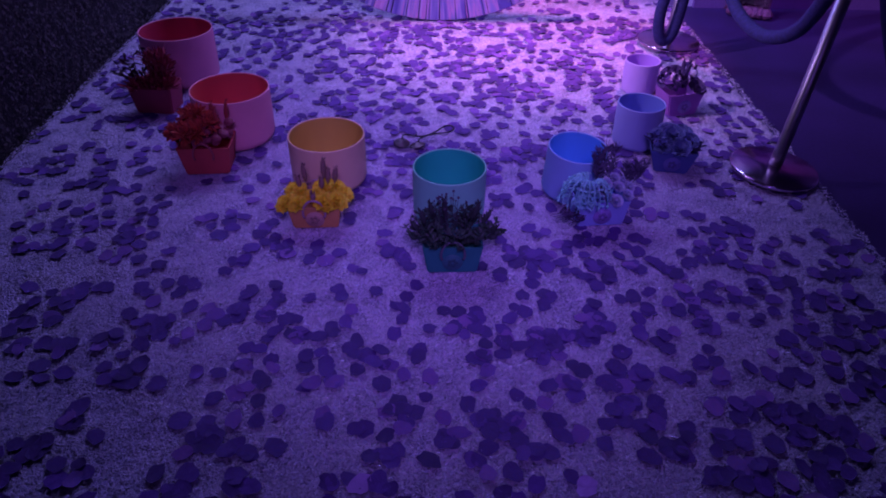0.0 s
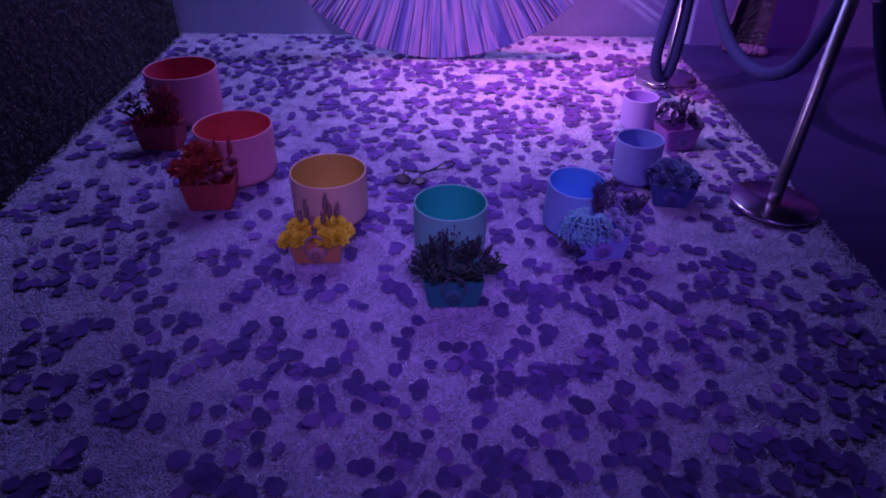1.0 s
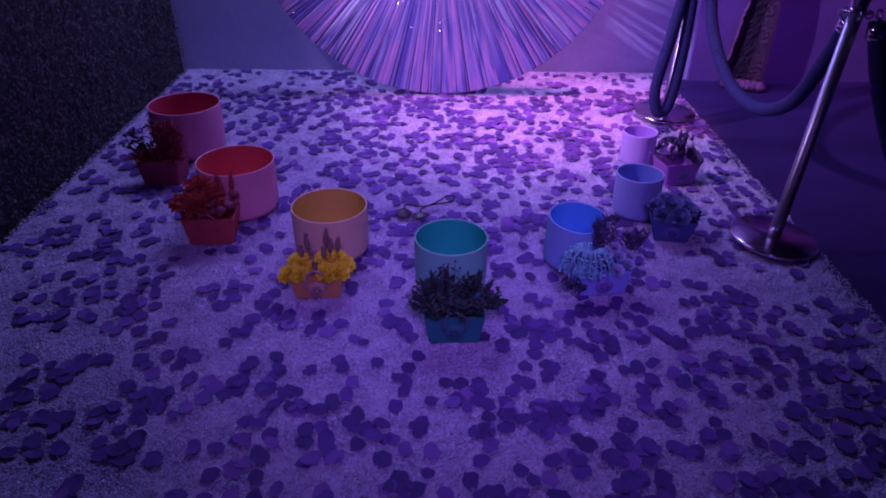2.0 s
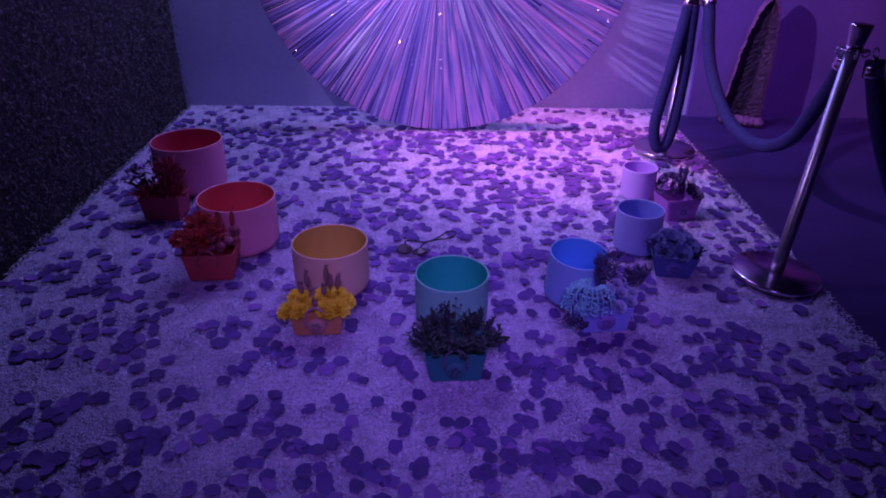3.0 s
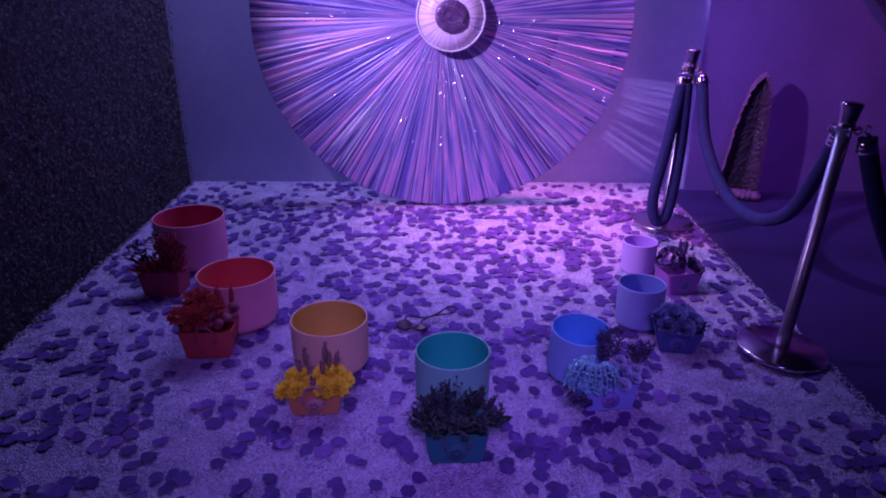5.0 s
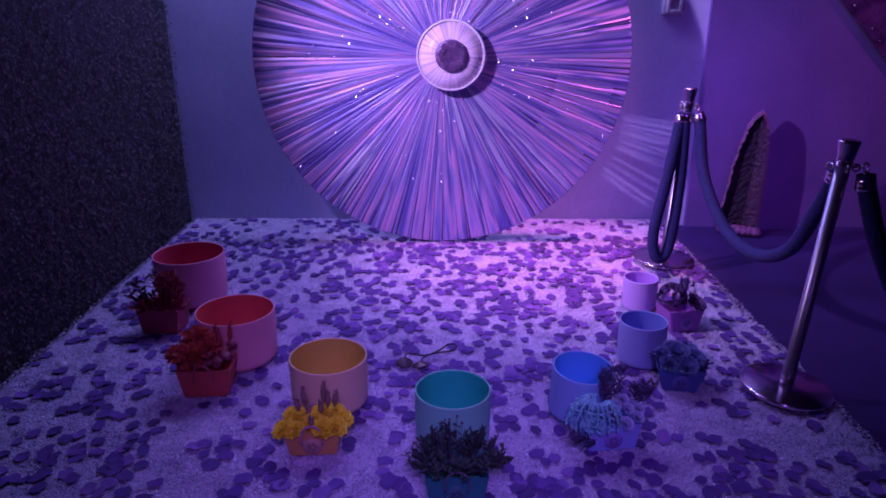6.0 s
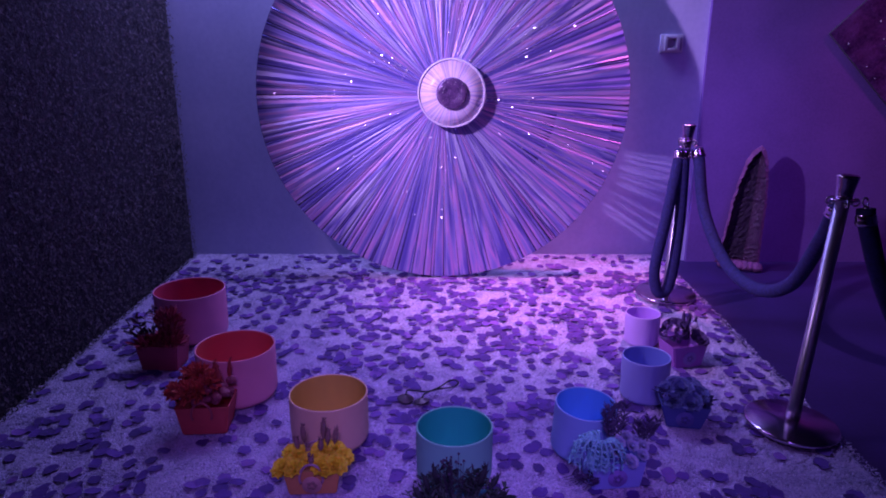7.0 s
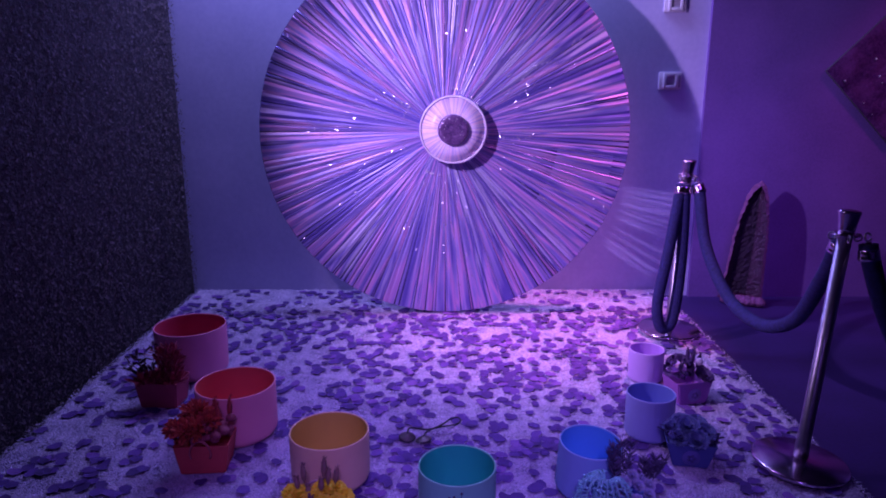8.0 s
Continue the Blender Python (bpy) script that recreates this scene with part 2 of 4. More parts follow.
def leaf(bm, base, tip, width, cup=0.15, normal=None, mat=0):
    """A pointed leaf with a folded middle, from base to tip."""
    base, tip = Vector(base), Vector(tip)
    d = tip - base
    n = normal or Vector((random.uniform(-1, 1), random.uniform(-1, 1), random.uniform(0.2, 1)))
    s = d.cross(n)
    s = s.normalized() if s.length > 1e-6 else d.orthogonal().normalized()
    up = s.cross(d).normalized()
    mids = []
    v0 = bm.verts.new(base)
    for u, w in ((0.3, 0.8), (0.62, 1.0), (0.86, 0.55)):
        c = base + d * u
        mids.append((bm.verts.new(c + s * width * w * 0.5 + up * cup * width), bm.verts.new(c - up * cup * width * 0.3), bm.verts.new(c - s * width * w * 0.5 + up * cup * width)))
    v1 = bm.verts.new(tip)
    fs = [bm.faces.new((v0, mids[0][0], mids[0][1])), bm.faces.new((v0, mids[0][1], mids[0][2]))]
    for a, b in zip(mids, mids[1:]):
        fs += [bm.faces.new((a[0], b[0], b[1], a[1])), bm.faces.new((a[1], b[1], b[2], a[2]))]
    fs += [bm.faces.new((mids[-1][0], v1, mids[-1][1])), bm.faces.new((mids[-1][1], v1, mids[-1][2]))]
    for f in fs:
        f.material_index = mat


def rose(bm, c, r, rings=4, axis=(0, 0, 1), ruffle=0.15):
    """A flower head of overlapping cupped petals, closer to the axis towards the heart."""
    m = Matrix.Translation(c) @ Vector(axis).normalized().to_track_quat("Z", "Y").to_matrix().to_4x4()
    for k in range(rings):
        u = (k + 0.6) / rings
        count = 3 + 2 * k
        lean = radians(6 + 50 * u)
        for i in range(count):
            a = 2 * math.pi * (i + 0.5 * (k % 2)) / count + random.uniform(-0.2, 0.2)
            w, h = r * (0.5 + 0.45 * u), r * (0.62 + 0.3 * u)
            grid = []
            for p in range(4):
                row = []
                for q in range(5):
                    s, t = (q - 2) / 2, p / 3
                    bulge = (1 - s * s * 0.55) * math.sin(0.5 + t * 1.9)
                    x = s * w * (0.45 + 0.55 * math.sin(min(1, t + 0.25) * math.pi * 0.55))
                    out = r * 0.12 * (1 + k) * 0.6 + math.sin(lean) * h * t + bulge * r * 0.10
                    z = math.cos(lean) * h * t * (1 - 0.22 * s * s) + random.uniform(-1, 1) * ruffle * r * 0.25 * t
                    row.append(bm.verts.new(m @ Vector((math.cos(a) * out - math.sin(a) * x, math.sin(a) * out + math.cos(a) * x, z))))
                grid.append(row)
            for p in range(3):
                for q in range(4):
                    bm.faces.new((grid[p][q], grid[p][q + 1], grid[p + 1][q + 1], grid[p + 1][q]))


def ball(bm, c, r, sub=1, squash=1.0):
    made = bmesh.ops.create_icosphere(bm, subdivisions=sub, radius=r)["verts"]
    for v in made:
        v.co = Vector((v.co.x, v.co.y, v.co.z * squash)) * random.uniform(0.9, 1.1) + Vector(c)


# ---- the room ----
BACK, LEFT, EDGE, FLOOR = 4.61, -1.73, 1.652, -0.05


def slab(name, x0, x1, y0, y1, z0, z1, mat, label, category):
    bm = bmesh.new()
    box(bm, x0, x1, y0, y1, z0, z1)
    return tagged(part(name, bm, mat, smooth=False), label, category, kind="structure")


slab("floor", -1.9, 4.7, -2.7, 4.8, FLOOR - 0.1, FLOOR, M_FLOOR, "smooth dark floor under the carpet, lit violet", "floor")
slab("ceiling", -1.9, 4.7, -2.7, 4.8, 3.1, 3.2, M_CEIL, "dark painted ceiling", "ceiling")
slab("wall_north", -1.9, EDGE, BACK, BACK + 0.15, FLOOR, 3.1, M_BACK, "pale plaster wall behind the foil disc, washed blue", "wall")
slab("wall_north_dark", EDGE, 4.7, BACK - 0.03, BACK + 0.15, FLOOR, 3.1, M_DARKWALL, "dark violet painted wall beside the pale one", "wall")
slab("wall_west", LEFT - 0.15, LEFT, -2.7, BACK, FLOOR, 3.1, M_HEDGE, "near-black side wall covered in artificial hedge leaves", "wall")
slab("wall_east", 4.55, 4.7, -2.7, BACK, FLOOR, 3.1, M_DARKWALL, "dark violet painted side wall", "wall")
slab("wall_south", -1.9, 4.7, -2.85, -2.7, FLOOR, 3.1, M_DARKWALL, "dark violet painted wall behind the carpet", "wall")


def hedge():
    rng = np.random.default_rng(5)
    n = 60000
    y, z = rng.uniform(0.8, BACK - 0.02, n), rng.uniform(FLOOR, 3.05, n)
    d = rng.uniform(0.0, 0.035, n)
    s = rng.uniform(0.005, 0.012, n)
    a, tilt, yaw = rng.uniform(0, 2 * np.pi, n), rng.uniform(-0.6, 0.6, n), rng.uniform(-0.6, 0.6, n)
    u = np.stack([np.sin(tilt), np.cos(a) * np.cos(tilt), np.sin(a) * np.cos(tilt)], 1)
    w = np.stack([np.sin(yaw), -np.sin(a) * np.cos(yaw), np.cos(a) * np.cos(yaw)], 1)
    c = np.stack([LEFT + 0.006 + d, y, z], 1)
    v = np.stack([c - u * s[:, None], c + w * s[:, None] * 0.55, c + u * s[:, None], c - w * s[:, None] * 0.55], 1).reshape(-1, 3)
    v[:, 0] = np.maximum(v[:, 0], LEFT + 0.003)
    me = bpy.data.meshes.new("hedge_leaves")
    me.from_pydata(v.tolist(), [], np.arange(4 * n).reshape(n, 4).tolist())
    me.materials.append(M_LEAF)
    tagged(new("hedge_leaves", me), "dense small dark artificial hedge leaves covering the side wall", "hedge", kind="stuff")


hedge()


# ---- the shag carpet ----
CX0, CX1, CY0, CY1 = -1.70, 1.46, 0.55, 4.60


def carpet():
    step = 0.0085
    nx, ny = int((CX1 - CX0) / step), int((CY1 - CY0) / step)
    rng = np.random.default_rng(3)
    xs, ys = np.meshgrid(np.linspace(CX0, CX1, nx), np.linspace(CY0, CY1, ny))
    rag = rng.normal(0, 0.003, (ny, 1)) + 0.004 * np.sin(np.linspace(0, 90, ny))[:, None]
    x = xs + rng.uniform(-0.45, 0.45, xs.shape) * step
    y = ys + rng.uniform(-0.45, 0.45, xs.shape) * step
    far = np.clip((xs - CX1 + 0.03) / 0.03, 0, 1)
    near = np.clip((CX0 + 0.03 - xs) / 0.03, 0, 1)
    x = x + far * (rag + rng.uniform(0, 0.006, xs.shape)) - near * (rng.normal(0, 0.004, (ny, 1)) + rng.uniform(0, 0.008, xs.shape))
    low = rng.uniform(-1, 1, (ny // 6 + 2, nx // 6 + 2))
    iy, ix = np.linspace(0, ny / 6, ny), np.linspace(0, nx / 6, nx)
    ly, lx = iy.astype(int), ix.astype(int)
    fy, fx = (iy - ly)[:, None], (ix - lx)[None]
    soft = (low[ly][:, lx] * (1 - fy) * (1 - fx) + low[ly + 1][:, lx] * fy * (1 - fx) + low[ly][:, lx + 1] * (1 - fy) * fx + low[ly + 1][:, lx + 1] * fy * fx)
    z = rng.uniform(-0.012, 0.002, xs.shape) + 0.003 * soft - 0.02 * (far + near)
    rim = np.zeros(xs.shape, bool)
    rim[:, 0] = rim[:, -1] = rim[0] = rim[-1] = True
    z[rim] = FLOOR
    v = np.stack([x, y, z], -1).reshape(-1, 3)
    i = np.arange(ny * nx).reshape(ny, nx)
    f = np.stack([i[:-1, :-1], i[:-1, 1:], i[1:, 1:], i[1:, :-1]], -1).reshape(-1, 4)
    me = bpy.data.meshes.new("carpet")
    me.vertices.add(len(v))
    me.vertices.foreach_set("co", v.ravel())
    me.loops.add(f.size)
    me.loops.foreach_set("vertex_index", f.ravel())
    me.polygons.add(len(f))
    me.polygons.foreach_set("loop_start", np.arange(0, f.size, 4))
    me.polygons.foreach_set("loop_total", np.full(len(f), 4))
    me.update()
    me.materials.append(M_CARPET)
    tagged(new("carpet", me), "thick white shag carpet strewn with petals, lit violet", "carpet", kind="structure")


carpet()


def pile():
    """Loose wool blades lying over the carpet, closer together where the carpet is nearest."""
    rng = np.random.default_rng(9)
    n = 210000
    x = rng.uniform(CX0 - 0.004, CX1 + 0.008, n)
    y = CY0 + 0.25 + (CY1 - CY0 - 0.25) * rng.uniform(0, 1, n) ** 1.25
    a, e = rng.uniform(0, 2 * np.pi, n), rng.uniform(0.05, 0.5, n)
    length, width = rng.uniform(0.008, 0.017, n), rng.uniform(0.0016, 0.0034, n)
    d = np.stack([np.cos(a) * np.cos(e), np.sin(a) * np.cos(e), np.sin(e)], 1)
    side = np.stack([-np.sin(a), np.cos(a), rng.uniform(-0.4, 0.4, n)], 1)
    base = np.stack([x, y, rng.uniform(-0.008, -0.001, n)], 1)
    mid = base + d * (length * 0.55)[:, None]
    tip = base + d * length[:, None] * np.array([1, 1, 0.6])
    w = side * width[:, None] * 0.5
    v = np.stack([base - w * 0.6, base + w * 0.6, mid + w, tip, mid - w], 1).reshape(-1, 3)
    k = np.arange(n)[:, None] * 5
    me = bpy.data.meshes.new("carpet_pile")
    f = np.concatenate([k + i for i in range(5)], 1)
    me.vertices.add(len(v))
    me.vertices.foreach_set("co", v.ravel())
    me.loops.add(f.size)
    me.loops.foreach_set("vertex_index", f.ravel())
    me.polygons.add(n)
    me.polygons.foreach_set("loop_start", np.arange(0, f.size, 5))
    me.polygons.foreach_set("loop_total", np.full(n, 5))
    me.update()
    me.materials.append(M_PILE)
    tagged(new("carpet_pile", me), "loose pale wool tufts of the shag carpet", "carpet pile", kind="stuff")


pile()


# ---- the foil disc on the wall side ----
DISC = pose(-0.006, 4.19, 1.091, -4.0, 0, 0)
RADIUS = 1.091
OPEN = (316, 352)  # degrees between which the backing is cut away behind the strips


def sunburst():
    root = thing("foil_disc", DISC, "large round sunburst of pleated holographic foil strips leaning behind the carpet", "wall decoration")
    bm = bmesh.new()
    spokes, rings = 180, (0.0, 0.35, 0.62, 0.80, 0.93, 1.0)
    sheet = [[[bm.verts.new((RADIUS * q * math.cos(2 * math.pi * i / spokes), y, RADIUS * q * math.sin(2 * math.pi * i / spokes))) for i in range(spokes)] for q in rings[1:]] for y in (0.004, 0.02)]
    hearts = [bm.verts.new((0, y, 0)) for y in (0.004, 0.02)]
    for layer, heart in zip(sheet, hearts):
        for i in range(spokes):
            j = (i + 1) % spokes
            bm.faces.new((heart, layer[0][i], layer[0][j]))
            for k in range(4):
                if not (OPEN[0] < i * 360 / spokes < OPEN[1] and k in (1, 2)):
                    bm.faces.new((layer[k][i], layer[k + 1][i], layer[k + 1][j], layer[k][j]))
    for i in range(spokes):
        j = (i + 1) % spokes
        bm.faces.new((sheet[0][4][i], sheet[1][4][i], sheet[1][4][j], sheet[0][4][j]))
    part("backing", bm, M_CREASE, root, "thin round dark backing board")
    rng = random.Random(11)
    a, edges = 0.0, [0.0]
    while a < 2 * math.pi - 0.012:
        a += rng.choice((0.012, 0.018, 0.024, 0.03, 0.04, 0.05)) * rng.uniform(0.8, 1.2)
        edges.append(min(a, 2 * math.pi))
    edges[-1] = 2 * math.pi
    for a0, a1 in zip(edges, edges[1:]):
        bm = bmesh.new()
        rise, over = rng.uniform(0.002, 0.007), rng.uniform(0.000, 0.003)
        skew, rows = rng.uniform(-0.3, 0.3), []
        loose = OPEN[0] < math.degrees(a0) < OPEN[1]
        gap = rng.choice((0.0, 0.008, 0.016) if loose else (0.0, 0.0, 0.004, 0.007))
        start, stop = rng.uniform(0.45, 0.7), rng.uniform(0.75, 0.95)
        for k in range(7):
            u = k / 6
            r = 0.10 + (RADIUS - 0.006 - 0.10) * u
            lift = 0.010 + 0.028 * (1 - u) ** 2
            row = []
            for s, h in ((0.0, 0.0), (0.42 + skew * 0.5, rise * (0.5 + 0.5 * u)), (1.0, over)):
                t = a0 + (a1 - a0 - min(gap, (a1 - a0) * 0.5) * (u if not loose else 1.0 if start < u < stop else 0.2)) * s + rng.uniform(-0.0008, 0.0008)
                row.append(bm.verts.new((r * math.cos(t), -lift - h, r * math.sin(t))))
            rows.append(row)
        for p, q in zip(rows, rows[1:]):
            bm.faces.new((p[0], p[1], q[1], q[0]))
            bm.faces.new((p[1], p[2], q[2], q[1]))
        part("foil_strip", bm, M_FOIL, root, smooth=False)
    # scattered flakes of glitter
    bm = bmesh.new()
    for band in range(90):
        mid, r0 = rng.uniform(0, 2 * math.pi), rng.uniform(0.3, 0.8)
        for k in range(26):
            t, r = mid + rng.gauss(0, 0.03), min(1.05, max(0.25, r0 + rng.gauss(0, 0.2)))
            s = rng.choice((0.0016, 0.0020, 0.0026, 0.0036))
            m = Matrix.Translation((r * math.cos(t), -0.025 - 0.028 * (1 - (r - 0.1) / 0.97) ** 2, r * math.sin(t))) @ Euler((rng.uniform(1.15, 1.80), 0, rng.uniform(-0.65, 0.25))).to_matrix().to_4x4()
            bmesh.ops.create_circle(bm, cap_ends=True, radius=s, segments=5, matrix=m)
    ob = part("glitter", bm, M_GLITTER, root, "tiny glitter flakes", smooth=False)
    tagged(ob, kind="stuff")
    # hub
    h = Matrix.Translation((0.050, -0.088, 0.012)) @ pose(0, 0, 0, 90)
    bm = bmesh.new()
    lathe(bm, [(0, -0.05), (0.06, -0.05), (0.06, 0.0), (0.185, 0.004), (0.187, 0.008), (0.09, 0.011), (0, 0.011)], 72)
    hub = part("hub", bm, M_FOIL_HUB, root, "pale round foil hub plate")
    hub.matrix_basis = h
    bm = bmesh.new()
    lathe(bm, [(0.183, 0.000), (0.193, 0.002), (0.194, 0.010), (0.190, 0.016), (0.184, 0.014), (0.183, 0.000)], 72)
    part("hub_rim", bm, M_RIM, hub, "bright frosted rim")
    bm = bmesh.new()
    lathe(bm, [(0.086, 0.008), (0.088, 0.028), (0.083, 0.036), (0.074, 0.036), (0.060, 0.040), (0.042, 0.032), (0.022, 0.036), (0, 0.034)], 48)
    part("boss", bm, M_GEM, hub, "dark amethyst centre with rings")
    bm = bmesh.new()
    for k in range(22):
        t, r = rng.uniform(0, 6.28), rng.choice((0.05, 0.065, 0.08))
        bmesh.ops.create_icosphere(bm, subdivisions=1, radius=rng.uniform(0.002, 0.004), matrix=Matrix.Translation((r * math.cos(t), r * math.sin(t), 0.041)))
    tagged(part("beads", bm, M_GLITTER, hub, "small bright beads"), kind="stuff")


sunburst()


# ---- sockets ----
def socket(z, label):
    root = thing("wall_socket", pose(1.428, BACK, z), label, "socket", "sockets on the wall")
    bm = bmesh.new()
    box(bm, -0.072, 0.072, -0.012, 0, -0.055, 0.055, 0.004)
    part("plate", bm, M_PLATE, root)
    bm = bmesh.new()
    for x0, x1, z0, z1 in ((-0.046, -0.028, -0.046, 0.046), (0.026, 0.044, -0.046, 0.046), (-0.028, 0.026, 0.028, 0.046), (-0.028, 0.026, -0.046, -0.028)):
        box(bm, x0, x1, -0.026, -0.011, z0, z1, 0.002)
    part("insert", bm, M_PLATE, root, "raised white square frame")
    bm = bmesh.new()
    box(bm, -0.027, 0.025, -0.015, -0.011, -0.027, 0.027, 0.001)
    part("face", bm, M_SOCKET, root, "grey socket face")
    bm = bmesh.new()
    box(bm, 0.052, 0.062, -0.020, -0.011, -0.040, 0.040, 0.002)
    part("switch_bar", bm, M_SOCKET, root, "narrow grey side bar")


socket(1.381, "square white wall socket with a grey face")
socket(1.850, "square white wall switch plate with a grey face")


# ---- stanchions and ropes ----
def stanchion(base, top, label):
    lean = (Vector(top) - Vector(base))
    turn = lean.to_track_quat("Z", "Y").to_matrix().to_4x4()
    root = thing("stanchion", Matrix.Translation(base) @ turn, label, "stanchion", "rope stanchions")
    L = lean.length
    bm = bmesh.new()
    lathe(bm, [(0, 0), (0.160, 0), (0.166, 0.004), (0.166, 0.014), (0.160, 0.018), (0.05, 0.024), (0.028, 0.030), (0, 0.030)], 72)
    part("base_plate", bm, M_MIRROR, root, "wide domed chrome foot")
    bm = bmesh.new()
    lathe(bm, [(0, 0.03), (0.0255, 0.03), (0.0255, 0.085), (0.0235, 0.089), (0.0235, L - 0.07), (0, L - 0.07)], 32)
    part("pole", bm, M_CHROME, root)
    bm = bmesh.new()
    lathe(bm, [(0, L - 0.074), (0.0265, L - 0.074), (0.0275, L - 0.058), (0.0300, L - 0.036), (0.0360, L - 0.004), (0.0365, L + 0.001), (0.034, L + 0.004), (0.012, L + 0.006), (0, L + 0.006)], 40)
    part("cap", bm, M_MIRROR, root, "flared chrome cap")
    bm = bmesh.new()
    lathe(bm, [(0.0235, L - 0.080), (0.045, L - 0.080), (0.0465, L - 0.078), (0.045, L - 0.0755), (0.0235, L - 0.0755)], 40)
    part("collar", bm, M_MIRROR, root, "thin flat chrome ring plate")
    for k in range(4):
        bm = bmesh.new()
        t = k * math.pi / 2
        c = Vector((0.040 * math.cos(t), 0.040 * math.sin(t), L - 0.086))
        tube(bm, [c + 0.012 * Vector((math.cos(s) * math.cos(t), math.cos(s) * math.sin(t), math.sin(s))) for s in np.linspace(0, 6.2, 13)], 0.003, 6)
        part("ring", bm, M_CHROME, root)
    return root


stanchion((1.262, 3.770, 0.012), (1.288, 3.738, 0.972), "chrome rope stanchion standing near the pale wall")
stanchion((1.308, 2.385, 0.010), (1.357, 2.374, 0.957), "chrome rope stanchion leaning outward at the carpet edge")


def rope(knots, label, radius=0.0295):
    pts = curve_points(knots, 60)
    root = thing("velvet_rope", Matrix(), label, "rope", "velvet ropes")
    bm = bmesh.new()
    tube(bm, pts[3:-3], radius, 16)
    part("cord", bm, M_ROPE, root)
    for end in (pts[:6], pts[::-1][:6]):
        bm = bmesh.new()
        run = (end[5] - end[0]).normalized()
        tube(bm, [end[0] + run * (0.016 + 0.062 * q / 12) for q in range(13)], radius * 1.12, 20, lambda u: (0.28, 0.36, 0.36, 0.62, 0.82, 0.94, 0.98, 1, 1, 1, 1.07, 1.07, 1.0)[min(12, round(u * 12))])
        part("end_cap", bm, M_MIRROR, root, "chrome rope end")
        bm = bmesh.new()
        c = end[0]
        tube(bm, [c + Vector((0.010 * math.cos(s), 0.004 * math.sin(s), 0.013 * math.sin(s))) for s in np.linspace(0.3, 6.0, 14)], 0.0035, 6)
        part("hook", bm, M_CHROME, root, "chrome snap hook")
    return root


rope([(1.318, 3.700, 0.880), (1.330, 3.66, 0.80), (1.345, 3.55, 0.55), (1.395, 3.34, 0.345), (1.44, 3.08, 0.300), (1.445, 2.80, 0.42), (1.40, 2.55, 0.68), (1.372, 2.445, 0.81), (1.365, 2.415, 0.878)], "dark blue velvet rope hanging between the two stanchions")
rope([(1.243, 3.705, 0.880), (1.235, 3.69, 0.80), (1.190, 3.66, 0.50), (1.142, 3.63, 0.22), (1.165, 3.62, 0.085), (1.225, 3.64, 0.10), (1.255, 3.66, 0.26), (1.268, 3.68, 0.52), (1.262, 3.69, 0.80), (1.262, 3.70, 0.880)], "dark blue velvet rope hung doubled in a narrow loop")
rope([(1.405, 2.335, 0.878), (1.42, 2.325, 0.80), (1.475, 2.29, 0.62), (1.58, 2.25, 0.40), (1.72, 2.20, 0.18), (1.92, 2.12, 0.02), (2.18, 2.02, FLOOR + 0.028), (2.45, 1.95, FLOOR + 0.028)], "dark blue velvet rope hanging off the leaning stanchion to the floor")


